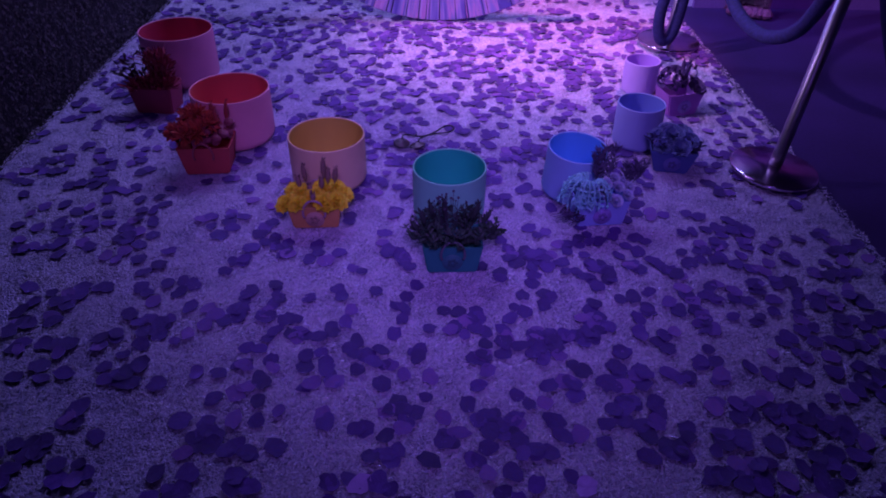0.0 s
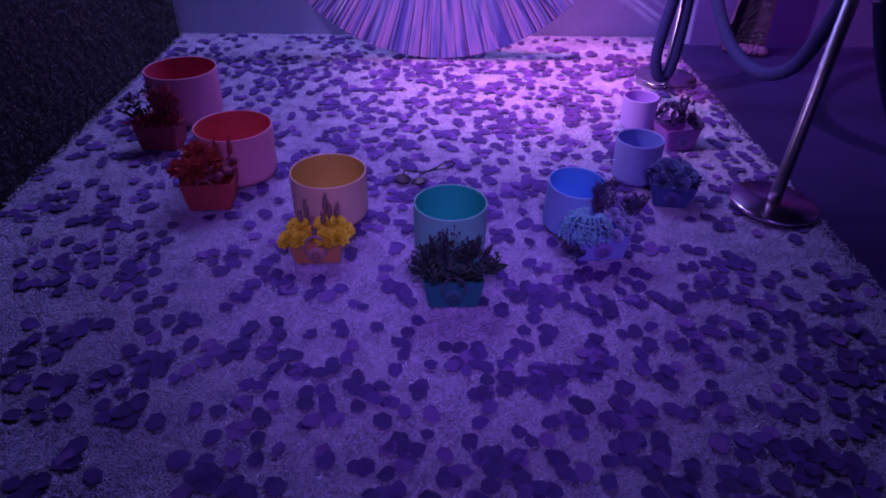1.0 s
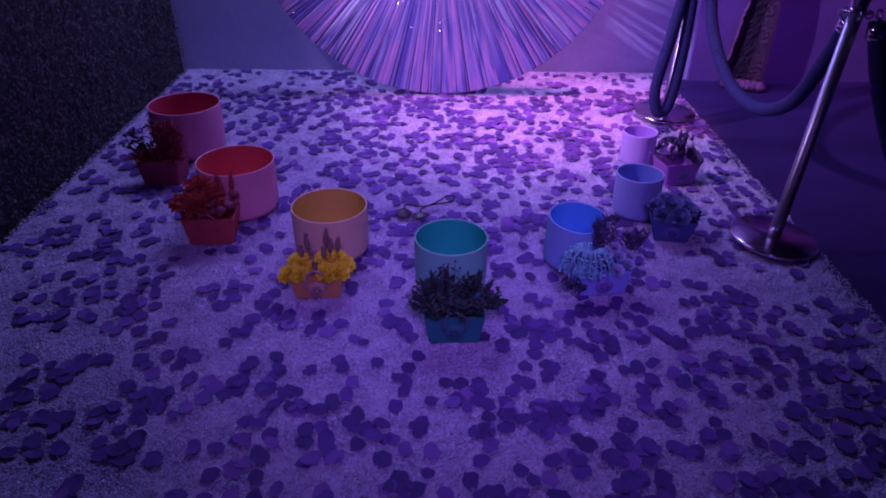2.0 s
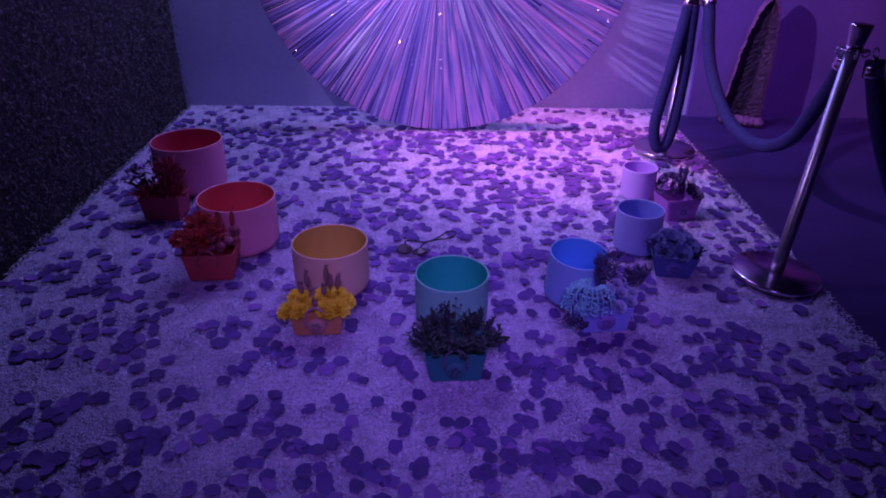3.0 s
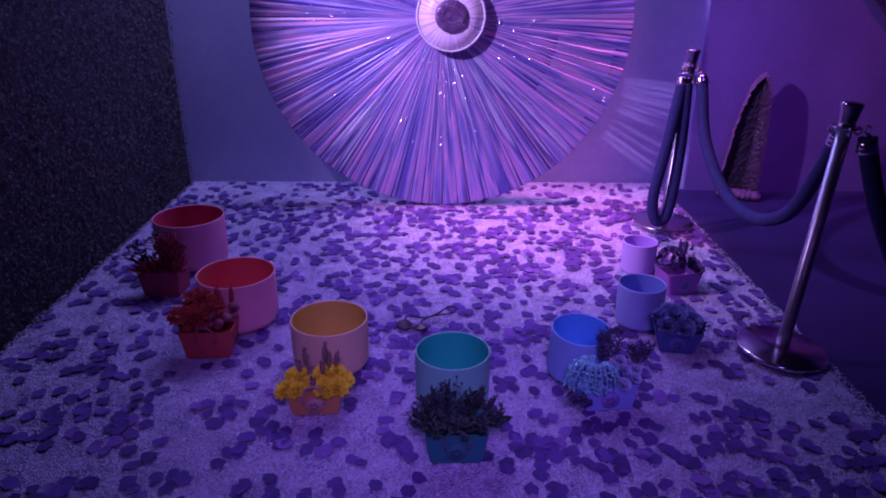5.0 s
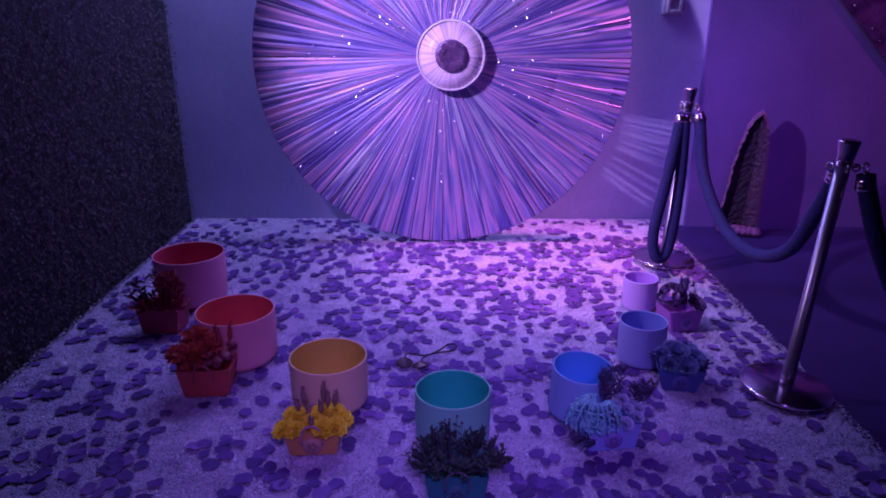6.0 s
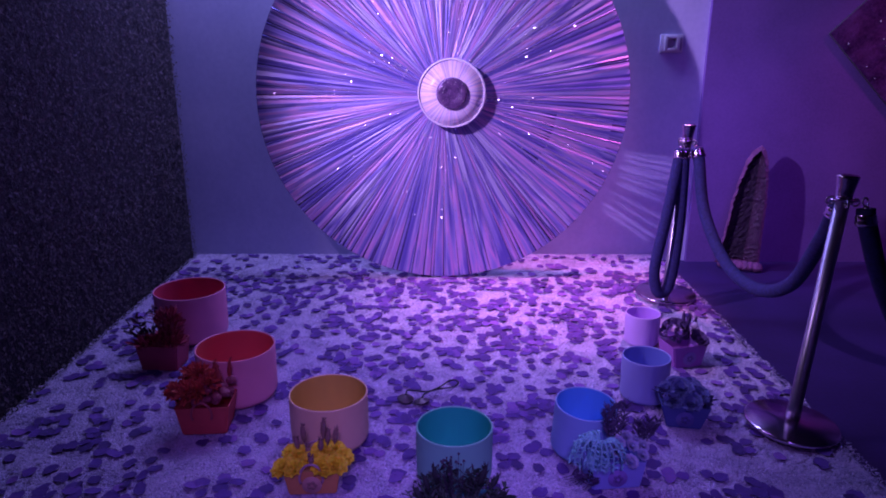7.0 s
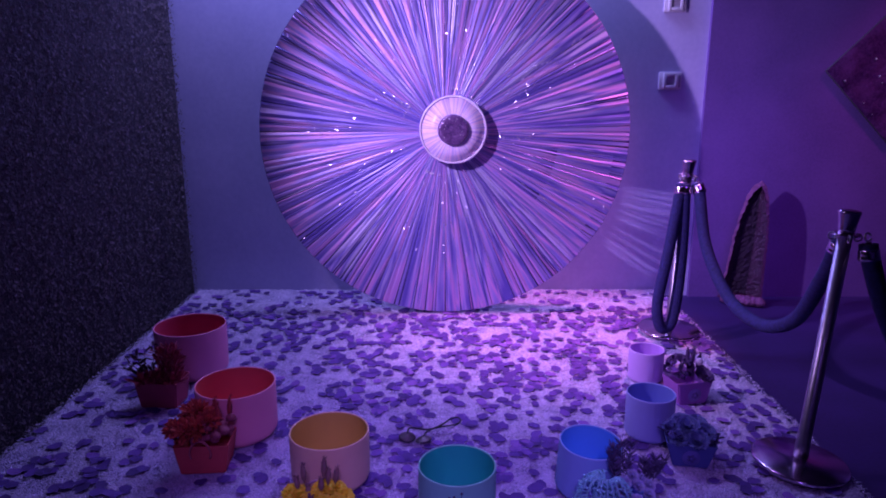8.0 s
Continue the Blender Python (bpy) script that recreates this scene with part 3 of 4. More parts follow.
# ---- geode and agate panel ----
def geode():
    root = thing("amethyst_geode", pose(1.955, 4.42, FLOOR, 0, 0, -22), "tall pointed amethyst geode with a dark hollow on the floor", "geode")
    rng = random.Random(4)
    rows, cols, top = 44, 26, 0.815
    bm, inner, cheek = bmesh.new(), bmesh.new(), bmesh.new()

    def sides(u):
        """The left and right edge of the upright almond at the height u, from 0 to 1."""
        arch = max(0.0, 1 - max(0.0, (u - 0.80) / 0.2) ** 2.4) ** 0.6
        left, right = -0.152 + 0.120 * u, 0.112 - 0.025 * u * u
        mid = 0.010 + 0.030 * u
        return mid + (left - mid) * arch, mid + (right - mid) * arch

    shell, lip, hollow, wall = [], [], [], []
    for j in range(rows):
        u = j / (rows - 1)
        l, r = sides(u)
        wob = 0.006 * math.sin(9 * u) + rng.uniform(-0.004, 0.004)
        l, r, z = l + wob - 0.003, r - wob * 0.6 + 0.003, 0.03 + (top - 0.03) * u
        c, w = (l + r) / 2, (r - l) / 2
        shell.append([bm.verts.new((c + w * math.cos(math.pi * i / (cols - 1)), 0.085 * (1 - 0.4 * u) * math.sin(math.pi * i / (cols - 1)) * rng.uniform(0.93, 1.07), z + rng.uniform(-0.003, 0.003))) for i in range(cols)])
        rim = min(w * 0.7, 0.013 + rng.uniform(-0.003, 0.005))
        zi = 0.06 + (top - 0.085) * u
        lip.append([bm.verts.new((r - rim, -0.010 + rng.uniform(-0.003, 0.003), zi)), bm.verts.new((l + rim, -0.012 + rng.uniform(-0.003, 0.003), zi))])
        a, b = l + rim, r - rim
        split = b - (b - a) * 0.36
        hollow.append([inner.verts.new((a + (split - a) * i / 8, -0.010 + 0.07 * (1 - 0.4 * u) * min(1, i / 2.5) + rng.uniform(-0.006, 0.006) * (i > 0), zi + rng.uniform(-0.006, 0.006))) for i in range(9)])
        wall.append([cheek.verts.new((split + (b - split) * i / 5, (-0.010 + 0.066 * (1 - 0.4 * u) * (1 - i / 5) ** 0.8) + rng.uniform(-0.005, 0.005) * (i < 5), zi + rng.uniform(-0.006, 0.006))) for i in range(6)])
    for a, b in zip(shell, shell[1:]):
        for i in range(cols - 1):
            bm.faces.new((a[i], b[i], b[i + 1], a[i + 1]))
    for j in range(rows - 1):
        bm.faces.new((shell[j][0], lip[j][0], lip[j + 1][0], shell[j + 1][0]))
        bm.faces.new((shell[j][-1], shell[j + 1][-1], lip[j + 1][1], lip[j][1]))
    bm.faces.new((shell[0][0], shell[0][-1], lip[0][1], lip[0][0]))
    bm.faces.new((shell[-1][0], lip[-1][0], lip[-1][1], shell[-1][-1]))
    bm.faces.new(shell[0])
    bm.faces.new(shell[-1])
    for mesh, grid in ((inner, hollow), (cheek, wall)):
        for a, b in zip(grid, grid[1:]):
            for i in range(len(a) - 1):
                mesh.faces.new((a[i], a[i + 1], b[i + 1], b[i]))
    part("crust", bm, M_GEODE_OUT, root, "rough reddish outer crust", smooth=False)
    part("crystal_hollow", inner, M_GEODE_IN, root, "dark amethyst crystals", smooth=False)
    part("crystal_cheek", cheek, M_GEODE_SIDE, root, "paler sparkling side of the hollow", smooth=False)
    bm = bmesh.new()
    for k in range(26):
        u = rng.random()
        l, r = sides(u)
        bmesh.ops.create_icosphere(bm, subdivisions=1, radius=rng.uniform(0.0015, 0.0032), matrix=Matrix.Translation((r - (r - l) * rng.uniform(0.1, 0.4), 0.004, 0.07 + 0.72 * u)))
    tagged(part("sparkles", bm, M_GLITTER, root, "tiny bright crystal points"), kind="stuff")
    bm = bmesh.new()
    for k in range(7):
        made = bmesh.ops.create_icosphere(bm, subdivisions=2, radius=0.036)["verts"]
        x = -0.10 + 0.033 * k
        for v in made:
            v.co = Vector((v.co.x * 1.1, v.co.y * 1.3, v.co.z * 0.9)) * rng.uniform(0.88, 1.1) + Vector((x, -0.02, 0.032))
    part("foot", bm, M_GEODE_OUT, root, "lumpy stone foot", smooth=False)


geode()


def art():
    root = thing("agate_panel", pose(2.853, BACK - 0.03, 1.44, 0, 45, 0), "dark square agate panel hung as a diamond on the violet wall", "wall decoration")
    rng = random.Random(8)
    bm = bmesh.new()
    n, half = 26, 0.33
    g = [[bm.verts.new((-half + 2 * half * i / n, -0.03 - 0.012 * rng.random() * (0 < i < n and 0 < j < n), -half + 2 * half * j / n)) for i in range(n + 1)] for j in range(n + 1)]
    for j in range(n):
        for i in range(n):
            bm.faces.new((g[j][i], g[j][i + 1], g[j + 1][i + 1], g[j + 1][i]))
    part("stone_face", bm, M_ART, root, "dark violet banded stone")
    bm = bmesh.new()
    box(bm, -half, half, -0.03, -0.002, -half, half, 0.003)
    part("board", bm, M_CEIL, root, "black backing board")
    bm = bmesh.new()
    for k in range(26):
        bmesh.ops.create_icosphere(bm, subdivisions=1, radius=rng.uniform(0.003, 0.008), matrix=Matrix.Translation((rng.uniform(-half, half), -0.042, rng.uniform(-half, half))))
    tagged(part("crystal_chips", bm, M_GLITTER, root, "bright crystal chips"), kind="stuff")


art()


# ---- singing bowls ----
def bowl(name, x, y, d, h, outer, inner, label, tilt=(0, 0)):
    r, t = d / 2, 0.0055
    root = thing("singing_bowl", pose(x, y, 0.0, tilt[0], tilt[1], 0), label, "bowl", "crystal singing bowls")
    mo = surface(name + "_frosted_outside", tuple(c * 0.9 for c in outer), outer, 0.55, 0, 8, 500, 0.08, 0.001)
    mi = surface(name + "_coloured_inside", tuple(c * 0.92 for c in inner), inner, 0.5, 0, 8, 500, 0.08, 0.001)
    bm = bmesh.new()
    prof = [(0, 0.0), (r * 0.55, 0.001)] + [(r * 0.70 + r * 0.29 * math.sin(s), r * 0.26 - r * 0.26 * math.cos(s)) for s in np.linspace(0.15, 1.57, 8)] + [(r, h * 0.6), (r, h - 0.003)]
    lathe(bm, prof, 72)
    part("outside", bm, mo, root)
    bm = bmesh.new()
    lathe(bm, [(r, h - 0.003), (r - 0.001, h), (r - t + 0.001, h), (r - t, h - 0.003)], 72)
    part("rim", bm, mo, root, "pale polished rim")
    bm = bmesh.new()
    q = r - t
    lathe(bm, [(q, h - 0.003), (q, h * 0.6)] + [(q * 0.70 + q * 0.30 * math.sin(s), t + q * 0.26 - q * 0.26 * math.cos(s)) for s in np.linspace(1.57, 0.15, 8)] + [(q * 0.5, t), (0, t)], 72)
    part("inside", bm, mi, root, "deep coloured inner face")


bowl("crimson", -1.231, 3.225, 0.333, 0.246, (0.82, 0.30, 0.46), (0.64, 0.065, 0.15), "large frosted singing bowl, pink outside, crimson inside")
bowl("scarlet", -0.835, 2.625, 0.312, 0.222, (0.92, 0.36, 0.45), (0.78, 0.13, 0.13), "frosted singing bowl, salmon outside, scarlet inside")
bowl("orange", -0.407, 2.293, 0.278, 0.195, (0.90, 0.64, 0.38), (0.72, 0.52, 0.11), "frosted singing bowl, peach outside, orange inside")
bowl("green", 0.039, 2.073, 0.250, 0.194, (0.25, 0.74, 0.52), (0.03, 0.60, 0.42), "frosted singing bowl, pale teal outside, deep green inside")
bowl("blue", 0.488, 2.235, 0.214, 0.192, (0.32, 0.54, 0.86), (0.14, 0.50, 0.90), "frosted singing bowl, periwinkle outside, bright blue inside", (4, 3))
bowl("indigo", 0.817, 2.615, 0.191, 0.184, (0.30, 0.34, 0.66), (0.17, 0.24, 0.60), "frosted singing bowl, slate blue outside, indigo inside")
bowl("violet", 0.952, 3.145, 0.163, 0.155, (0.66, 0.42, 0.85), (0.55, 0.30, 0.78), "small frosted singing bowl, pale lilac all over")


# ---- flower boxes ----
def crate(x, y, rz, w0, w1, d0, d1, h, color, name, label, handle=None, badge=None):
    """A tapered card box: footprint w0 x d0, mouth w1 x d1; local front is -y."""
    root = thing("flower_box", pose(x, y, 0.004, 0, 0, rz), label, "flower box", "flower boxes beside the bowls")
    mat = surface(name + "_card", tuple(c * 0.75 for c in color), color, 0.7, 0, 12, 260, 0.25)
    bm = bmesh.new()
    t = 0.004

    def ring(w, d, z):
        return [bm.verts.new((sx * w / 2, sy * d / 2, z)) for sx, sy in ((-1, -1), (1, -1), (1, 1), (-1, 1))]

    rs = [ring(w0, d0, 0), ring(w1, d1, h), ring(w1 - 2 * t, d1 - 2 * t, h), ring(w0 * 0.96 - 2 * t, d0 * 0.96 - 2 * t, h * 0.45)]
    for a, b in zip(rs, rs[1:]):
        for i in range(4):
            bm.faces.new((a[i], a[(i + 1) % 4], b[(i + 1) % 4], b[i]))
    bm.faces.new(rs[0][::-1])
    bm.faces.new(rs[3])
    bmesh.ops.bevel(bm, geom=[e for e in bm.edges if abs(e.verts[0].co.z - e.verts[1].co.z) > h * 0.9], offset=0.005, segments=2, affect="EDGES")
    part("card_box", bm, mat, root, smooth=False)
    slope = (d1 - d0) / 2 / h

    def front(px, pz, off):
        return Vector((px, -d0 / 2 - slope * pz - off, pz))

    if badge:
        bm = bmesh.new()
        c = front(0.0, h * 0.42, 0.002)
        m = Matrix.Translation(c) @ pose(0, 0, 0, 90 + math.degrees(math.atan(slope)))
        lathe(bm, [(0, 0.0015), (0.031, 0.0015), (0.032, 0.0), (0.032, -0.002)], 32, m)
        bd = part("badge", bm, plain(name + "_badge", badge, 0.5), root, "round pale paper seal")
        bm = bmesh.new()
        for k in range(5):
            a = k * 1.2566
            lathe(bm, [(0, 0.003), (0.006, 0.003), (0.007, 0.0012)], 10, m @ Matrix.Translation((0.011 * math.cos(a), 0.011 * math.sin(a), 0)))
        part("emblem", bm, plain(name + "_emblem", tuple(0.6 * c for c in badge), 0.6), bd, "small plain flower emblem")
    if handle:
        for s in (-1, 1):
            bm = bmesh.new()
            hw = 0.037
            pts = [Vector((hw * math.cos(a), s * (d1 / 2 + 0.004), h * 0.74 + (0.052 if math.sin(a) > 0 else 0.03) * math.sin(a))) for a in np.linspace(-0.5, math.pi + 0.5, 20)]
            tube(bm, pts, 0.0042, 8)
            part("handle", bm, plain(name + "_handle", handle, 0.6), root, "bent cord handle")
    return root


def spikes(bm, base, count, spread, length, width, up=0.6):
    for _ in range(count):
        a, e = random.uniform(0, 6.283), random.uniform(up * 0.5, 1.45)
        d = Vector((math.cos(a) * math.cos(e), math.sin(a) * math.cos(e), math.sin(e)))
        b = Vector(base) + Vector((d.x, d.y, 0)) * spread * random.uniform(0.0, 1.0)
        leaf(bm, b, b + d * length * random.uniform(0.7, 1.15), width * random.uniform(0.7, 1.2))


def sprig(bm, base, tip, leaves, size, stem=0.0012):
    pts = curve_points([base, (Vector(base) + Vector(tip)) / 2 + Vector((random.uniform(-1, 1), random.uniform(-1, 1), random.uniform(0, 1))) * 0.01, tip], 8)
    tube(bm, pts, stem, 5)
    for k in range(leaves):
        p = pts[2 + (k * 6) // max(1, leaves)] if leaves > 1 else pts[-1]
        a = random.uniform(0, 6.283)
        leaf(bm, p, p + Vector((math.cos(a), math.sin(a), random.uniform(0.2, 1.0))) * size, size * 0.5)


def ear(bm, base, tip, r):
    """A soft seed head on a thin stalk."""
    base, tip = Vector(base), Vector(tip)
    tube(bm, [base, base.lerp(tip, 0.5)], 0.0012, 5)
    tube(bm, [base.lerp(tip, u) for u in np.linspace(0.42, 1, 8)], r, 8, lambda u: max(0.15, math.sin(0.25 + 2.75 * u)))
    for k in range(40):
        p = base.lerp(tip, random.uniform(0.45, 0.98))
        a = random.uniform(0, 6.283)
        leaf(bm, p, p + Vector((math.cos(a), math.sin(a), 1.2)) * r * 1.1, r * 0.35)


def bunch(name, bm, stops, root, label, rough=0.65):
    return tagged(part(name, bm, islands(name + "_" + root["label"].split()[0], stops, rough), root, label, smooth=False), kind="stuff")


def pieces(name, root, stops, label, makers, rough=0.65):
    """One part for each maker, all of one material."""
    mat = islands(name + "_" + root["label"].split()[0], stops, rough)
    for make in makers:
        bm = bmesh.new()
        make(bm)
        part(name, bm, mat, root, label, smooth=False)


def deep_red_box():
    h = 0.115
    root = crate(-1.245, 2.895, -4, 0.160, 0.188, 0.12, 0.14, h, (0.42, 0.05, 0.10), "wine", "wine-red tapered flower box with dark sprigs and red filler")
    bm = bmesh.new()
    for k in range(9):
        for z in (0.0, 0.03, 0.06, 0.09, 0.115):
            spikes(bm, (0.03 + 0.030 * math.cos(k), 0.03 * math.sin(k), h + z), 8, 0.026, 0.045, 0.010, 0.6)
    for x, y in ((-0.065, -0.03), (0.0, -0.035), (0.055, -0.03), (0.0, 0.03)):
        spikes(bm, (x, y, h - 0.005), 60, 0.04, 0.05, 0.015, 0.15)
    bunch("filler", bm, [(0.28, 0.025, 0.05), (0.46, 0.05, 0.09), (0.18, 0.02, 0.045)], root, "fluffy deep red dried filler")
    pieces("sprig", root, [(0.03, 0.01, 0.03), (0.07, 0.02, 0.05)], "near-black leafy sprig", [lambda bm, k=k: sprig(bm, (-0.05, 0.0, h - 0.02), (-0.11 + 0.016 * k - 0.07 * (1 - k / 6), -0.02 + 0.02 * (k % 3), h + 0.05 + 0.022 * k), 6, 0.032) for k in range(7)])


def scarlet_box():
    h = 0.11
    root = crate(-0.882, 2.388, 4, 0.160, 0.195, 0.13, 0.145, h, (0.66, 0.09, 0.09), "scarlet_box", "red tapered flower box with spiky red dried flowers", (0.45, 0.10, 0.12))
    def burst(bm, c):
        for _ in range(120):
            a, e = random.uniform(0, 6.283), random.uniform(-0.3, 1.5)
            d = Vector((math.cos(a) * math.cos(e), math.sin(a) * math.cos(e), math.sin(e)))
            leaf(bm, Vector(c) + d * 0.01, Vector(c) + d * random.uniform(0.04, 0.066), 0.015, 0.35)

    heads = [lambda bm, c=c: burst(bm, c) for c in ((-0.02, -0.04, h + 0.045), (-0.02, 0.01, h + 0.085), (-0.055, -0.045, h + 0.04), (-0.045, 0.03, h + 0.075), (-0.10, -0.005, h + 0.025), (0.015, -0.01, h + 0.06))]
    pieces("spiky_flower", root, [(0.55, 0.07, 0.06), (0.72, 0.14, 0.08), (0.36, 0.04, 0.05)], "spiky scarlet dried flower head", heads)
    pieces("seed_pod", root, [(0.34, 0.05, 0.07), (0.52, 0.12, 0.08), (0.25, 0.04, 0.08)], "round dull red seed pod", [lambda bm: ball(bm, (random.uniform(-0.02, 0.09), random.uniform(-0.066, 0.04), h + random.uniform(0.005, 0.07)), random.uniform(0.014, 0.02), 2, 0.8) for _ in range(28)])
    pieces("seed_head", root, [(0.35, 0.04, 0.05), (0.5, 0.08, 0.06)], "upright red seed head", [lambda bm, x=x, y=y: ear(bm, (x, y, h - 0.01), (x + random.uniform(-0.01, 0.02), y, h + 0.135), 0.009) for x, y in ((0.02, 0.04), (0.04, 0.03), (0.07, 0.05), (0.055, 0.0))])


def yellow_box():
    h = 0.085
    root = crate(-0.417, 2.03, 3, 0.152, 0.178, 0.11, 0.125, h, (0.70, 0.33, 0.11), "orange_box", "orange tapered flower box of yellow carnations", (0.46, 0.28, 0.30), (0.62, 0.36, 0.27))
    def carnation(bm, x, y, z, r):
        for lay in range(3):
            rose(bm, (x, y, h + z - 0.02 + lay * 0.006), r * (1 - 0.14 * lay), 4, (x * 4, y * 4 - 0.25, 1), 0.8)

    pieces("carnation", root, [(0.90, 0.74, 0.02), (0.95, 0.88, 0.05), (0.86, 0.60, 0.02)], "ruffled bright yellow carnation", [lambda bm, x=x, y=y, z=z, r=r: carnation(bm, x, y, z, r) for x, y, z, r in ((-0.092, -0.035, 0.014, 0.030), (-0.055, -0.045, 0.020, 0.027), (0.035, -0.045, 0.022, 0.032), (0.075, -0.035, 0.020, 0.032), (0.0, -0.02, 0.036, 0.028), (-0.04, 0.0, 0.038, 0.029), (0.095, 0.005, 0.022, 0.028), (-0.07, 0.025, 0.032, 0.028), (0.03, 0.02, 0.042, 0.030), (0.065, 0.035, 0.034, 0.028))])
    pieces("seed_head", root, [(0.22, 0.13, 0.11), (0.32, 0.20, 0.15), (0.16, 0.09, 0.10)], "soft brown upright seed head", [lambda bm, x=x, y=y, z=z: ear(bm, (x * 0.8, y, h), (x, y, h + z), 0.0095) for x, y, z in ((-0.055, 0.01, 0.085), (-0.035, 0.03, 0.115), (-0.015, -0.005, 0.06), (0.035, 0.03, 0.14), (0.05, 0.02, 0.105), (0.028, 0.0, 0.08), (0.075, 0.03, 0.10), (0.0, -0.05, 0.05))])


def green_box():
    h = 0.098
    root = crate(0.046, 1.798, 2, 0.156, 0.186, 0.115, 0.13, h, (0.03, 0.24, 0.24), "teal_box", "dark teal tapered flower box of dark green foliage", (0.13, 0.14, 0.18), (0.05, 0.20, 0.22))
    bm = bmesh.new()
    for _ in range(70):
        a = random.uniform(0, 6.283)
        e = random.uniform(0.25, 1.3)
        b = Vector((0.055 * math.cos(a), 0.04 * math.sin(a), h - 0.01))
        sprig(bm, b, b + Vector((math.cos(a) * math.cos(e) * 1.15, math.sin(a) * math.cos(e) * 0.7, math.sin(e))) * random.uniform(0.06, 0.105), 9, 0.022)
    bunch("foliage", bm, [(0.016, 0.045, 0.032), (0.04, 0.085, 0.055), (0.06, 0.07, 0.07)], root, "dense dark green pointed foliage")
    pieces("seed_head", root, [(0.02, 0.04, 0.04), (0.05, 0.06, 0.06)], "dark pointed seed head", [lambda bm, x=x, y=y, dx=dx, dz=dz: ear(bm, (x, y, h), (x + dx, y, h + dz), 0.0095) for x, y, dx, dz in ((-0.08, -0.02, -0.05, 0.075), (-0.07, 0.0, -0.03, 0.10), (-0.05, 0.03, -0.02, 0.11), (0.07, 0.01, 0.05, 0.09), (0.08, -0.02, 0.06, 0.05), (0.06, 0.03, 0.02, 0.10), (0.09, -0.03, 0.05, 0.025), (-0.09, -0.03, -0.045, 0.03), (-0.02, 0.03, -0.005, 0.12), (0.045, 0.02, 0.04, 0.115))])
    def bud(bm):
        x, y, z = random.uniform(-0.06, 0.06), random.uniform(-0.02, 0.05), random.uniform(0.085, 0.15)
        tube(bm, [(x * 0.6, y, h), (x, y, h + z)], 0.0008, 5)
        ball(bm, (x, y, h + z), random.uniform(0.0035, 0.0055), 1)

    pieces("bud", root, [(0.03, 0.04, 0.06), (0.08, 0.06, 0.10)], "tiny round bud on a wiry stalk", [bud] * 24)


def blue_box():
    h = 0.095
    root = crate(0.557, 2.066, 6, 0.160, 0.185, 0.12, 0.135, h, (0.34, 0.42, 0.90), "periwinkle", "periwinkle tapered flower box with fern, roses and feathers", None, (0.34, 0.24, 0.66))
    def frond(bm, k):
        """A rib that arches over a low dome and falls outward, with paired leaflets."""
        a = radians(85 + 250 * k / 17 + random.uniform(-6, 6))
        d, c = Vector((math.cos(a), 0.8 * math.sin(a), 0)), Vector((-0.055, -0.03, h + 0.03))
        reach = random.uniform(0.85, 1.1)
        pts = curve_points([c, c + d * 0.03 * reach + Vector((0, 0, 0.050)), c + d * 0.062 * reach + Vector((0, 0, 0.040)), c + d * 0.082 * reach + Vector((0, 0, 0.002)), c + d * 0.086 * reach - Vector((0, 0, 0.035))], 16)
        tube(bm, pts, 0.0034, 6, lambda u: 1 - 0.5 * u)
        side = d.cross(Vector((0, 0, 1))).normalized()
        for i in range(3, 16, 2):
            for q in (-1, 1):
                leaf(bm, pts[i], pts[i] + side * q * 0.015 + d * 0.010 + Vector((0, 0, random.uniform(-0.010, 0.0))), 0.0065)

    teal = [(0.22, 0.60, 0.62), (0.34, 0.74, 0.76), (0.14, 0.42, 0.48)]
    pieces("fern_frond", root, teal, "curling pale teal fern frond", [lambda bm, k=k: frond(bm, k) for k in range(18)])
    bm = bmesh.new()
    for _ in range(90):
        p = Vector((random.uniform(-0.10, -0.03), random.uniform(-0.08, -0.01), h + random.uniform(0.0, 0.06)))
        leaf(bm, p, p + Vector((random.uniform(-0.02, 0.02), -0.012, -0.03)), 0.008)
    bunch("fern_tuft", bm, teal, root, "pale teal fern tuft")
    pieces("rose", root, [(0.46, 0.52, 0.72), (0.60, 0.68, 0.84), (0.24, 0.27, 0.46)], "small pale lilac rose", [lambda bm, x=x, y=y, z=z, r=r: rose(bm, (x, y, h + z - 0.012), r * 0.88, 5, (x * 3, -0.7, 1)) for x, y, z, r in ((0.0, -0.035, 0.040, 0.021), (0.040, -0.058, 0.012, 0.021), (0.058, -0.015, 0.040, 0.018), (0.085, -0.04, 0.022, 0.018), (0.018, -0.045, 0.016, 0.017), (0.05, 0.015, 0.058, 0.017), (0.098, -0.01, 0.034, 0.017), (0.022, 0.0, 0.046, 0.017), (0.078, 0.012, 0.048, 0.015))])
    def plume(bm, x, y, z, dx):
        b, t = Vector((x, y, h)), Vector((x + dx, y + 0.01, h + z))
        tube(bm, [b, t], 0.0015, 5)
        for k in range(110):
            p = b.lerp(t, random.uniform(0.25, 0.95))
            a = random.uniform(0, 6.283)
            leaf(bm, p, p + Vector((math.cos(a) * 0.022, math.sin(a) * 0.022, 0.022)), 0.004)

    plumes = ((0.0, 0.02, 0.15, -0.015), (0.012, 0.025, 0.165, 0.0), (0.03, 0.03, 0.155, 0.02), (0.005, 0.02, 0.135, -0.03), (0.095, 0.01, 0.105, 0.035), (0.11, 0.02, 0.095, 0.055), (0.085, 0.02, 0.09, 0.01))
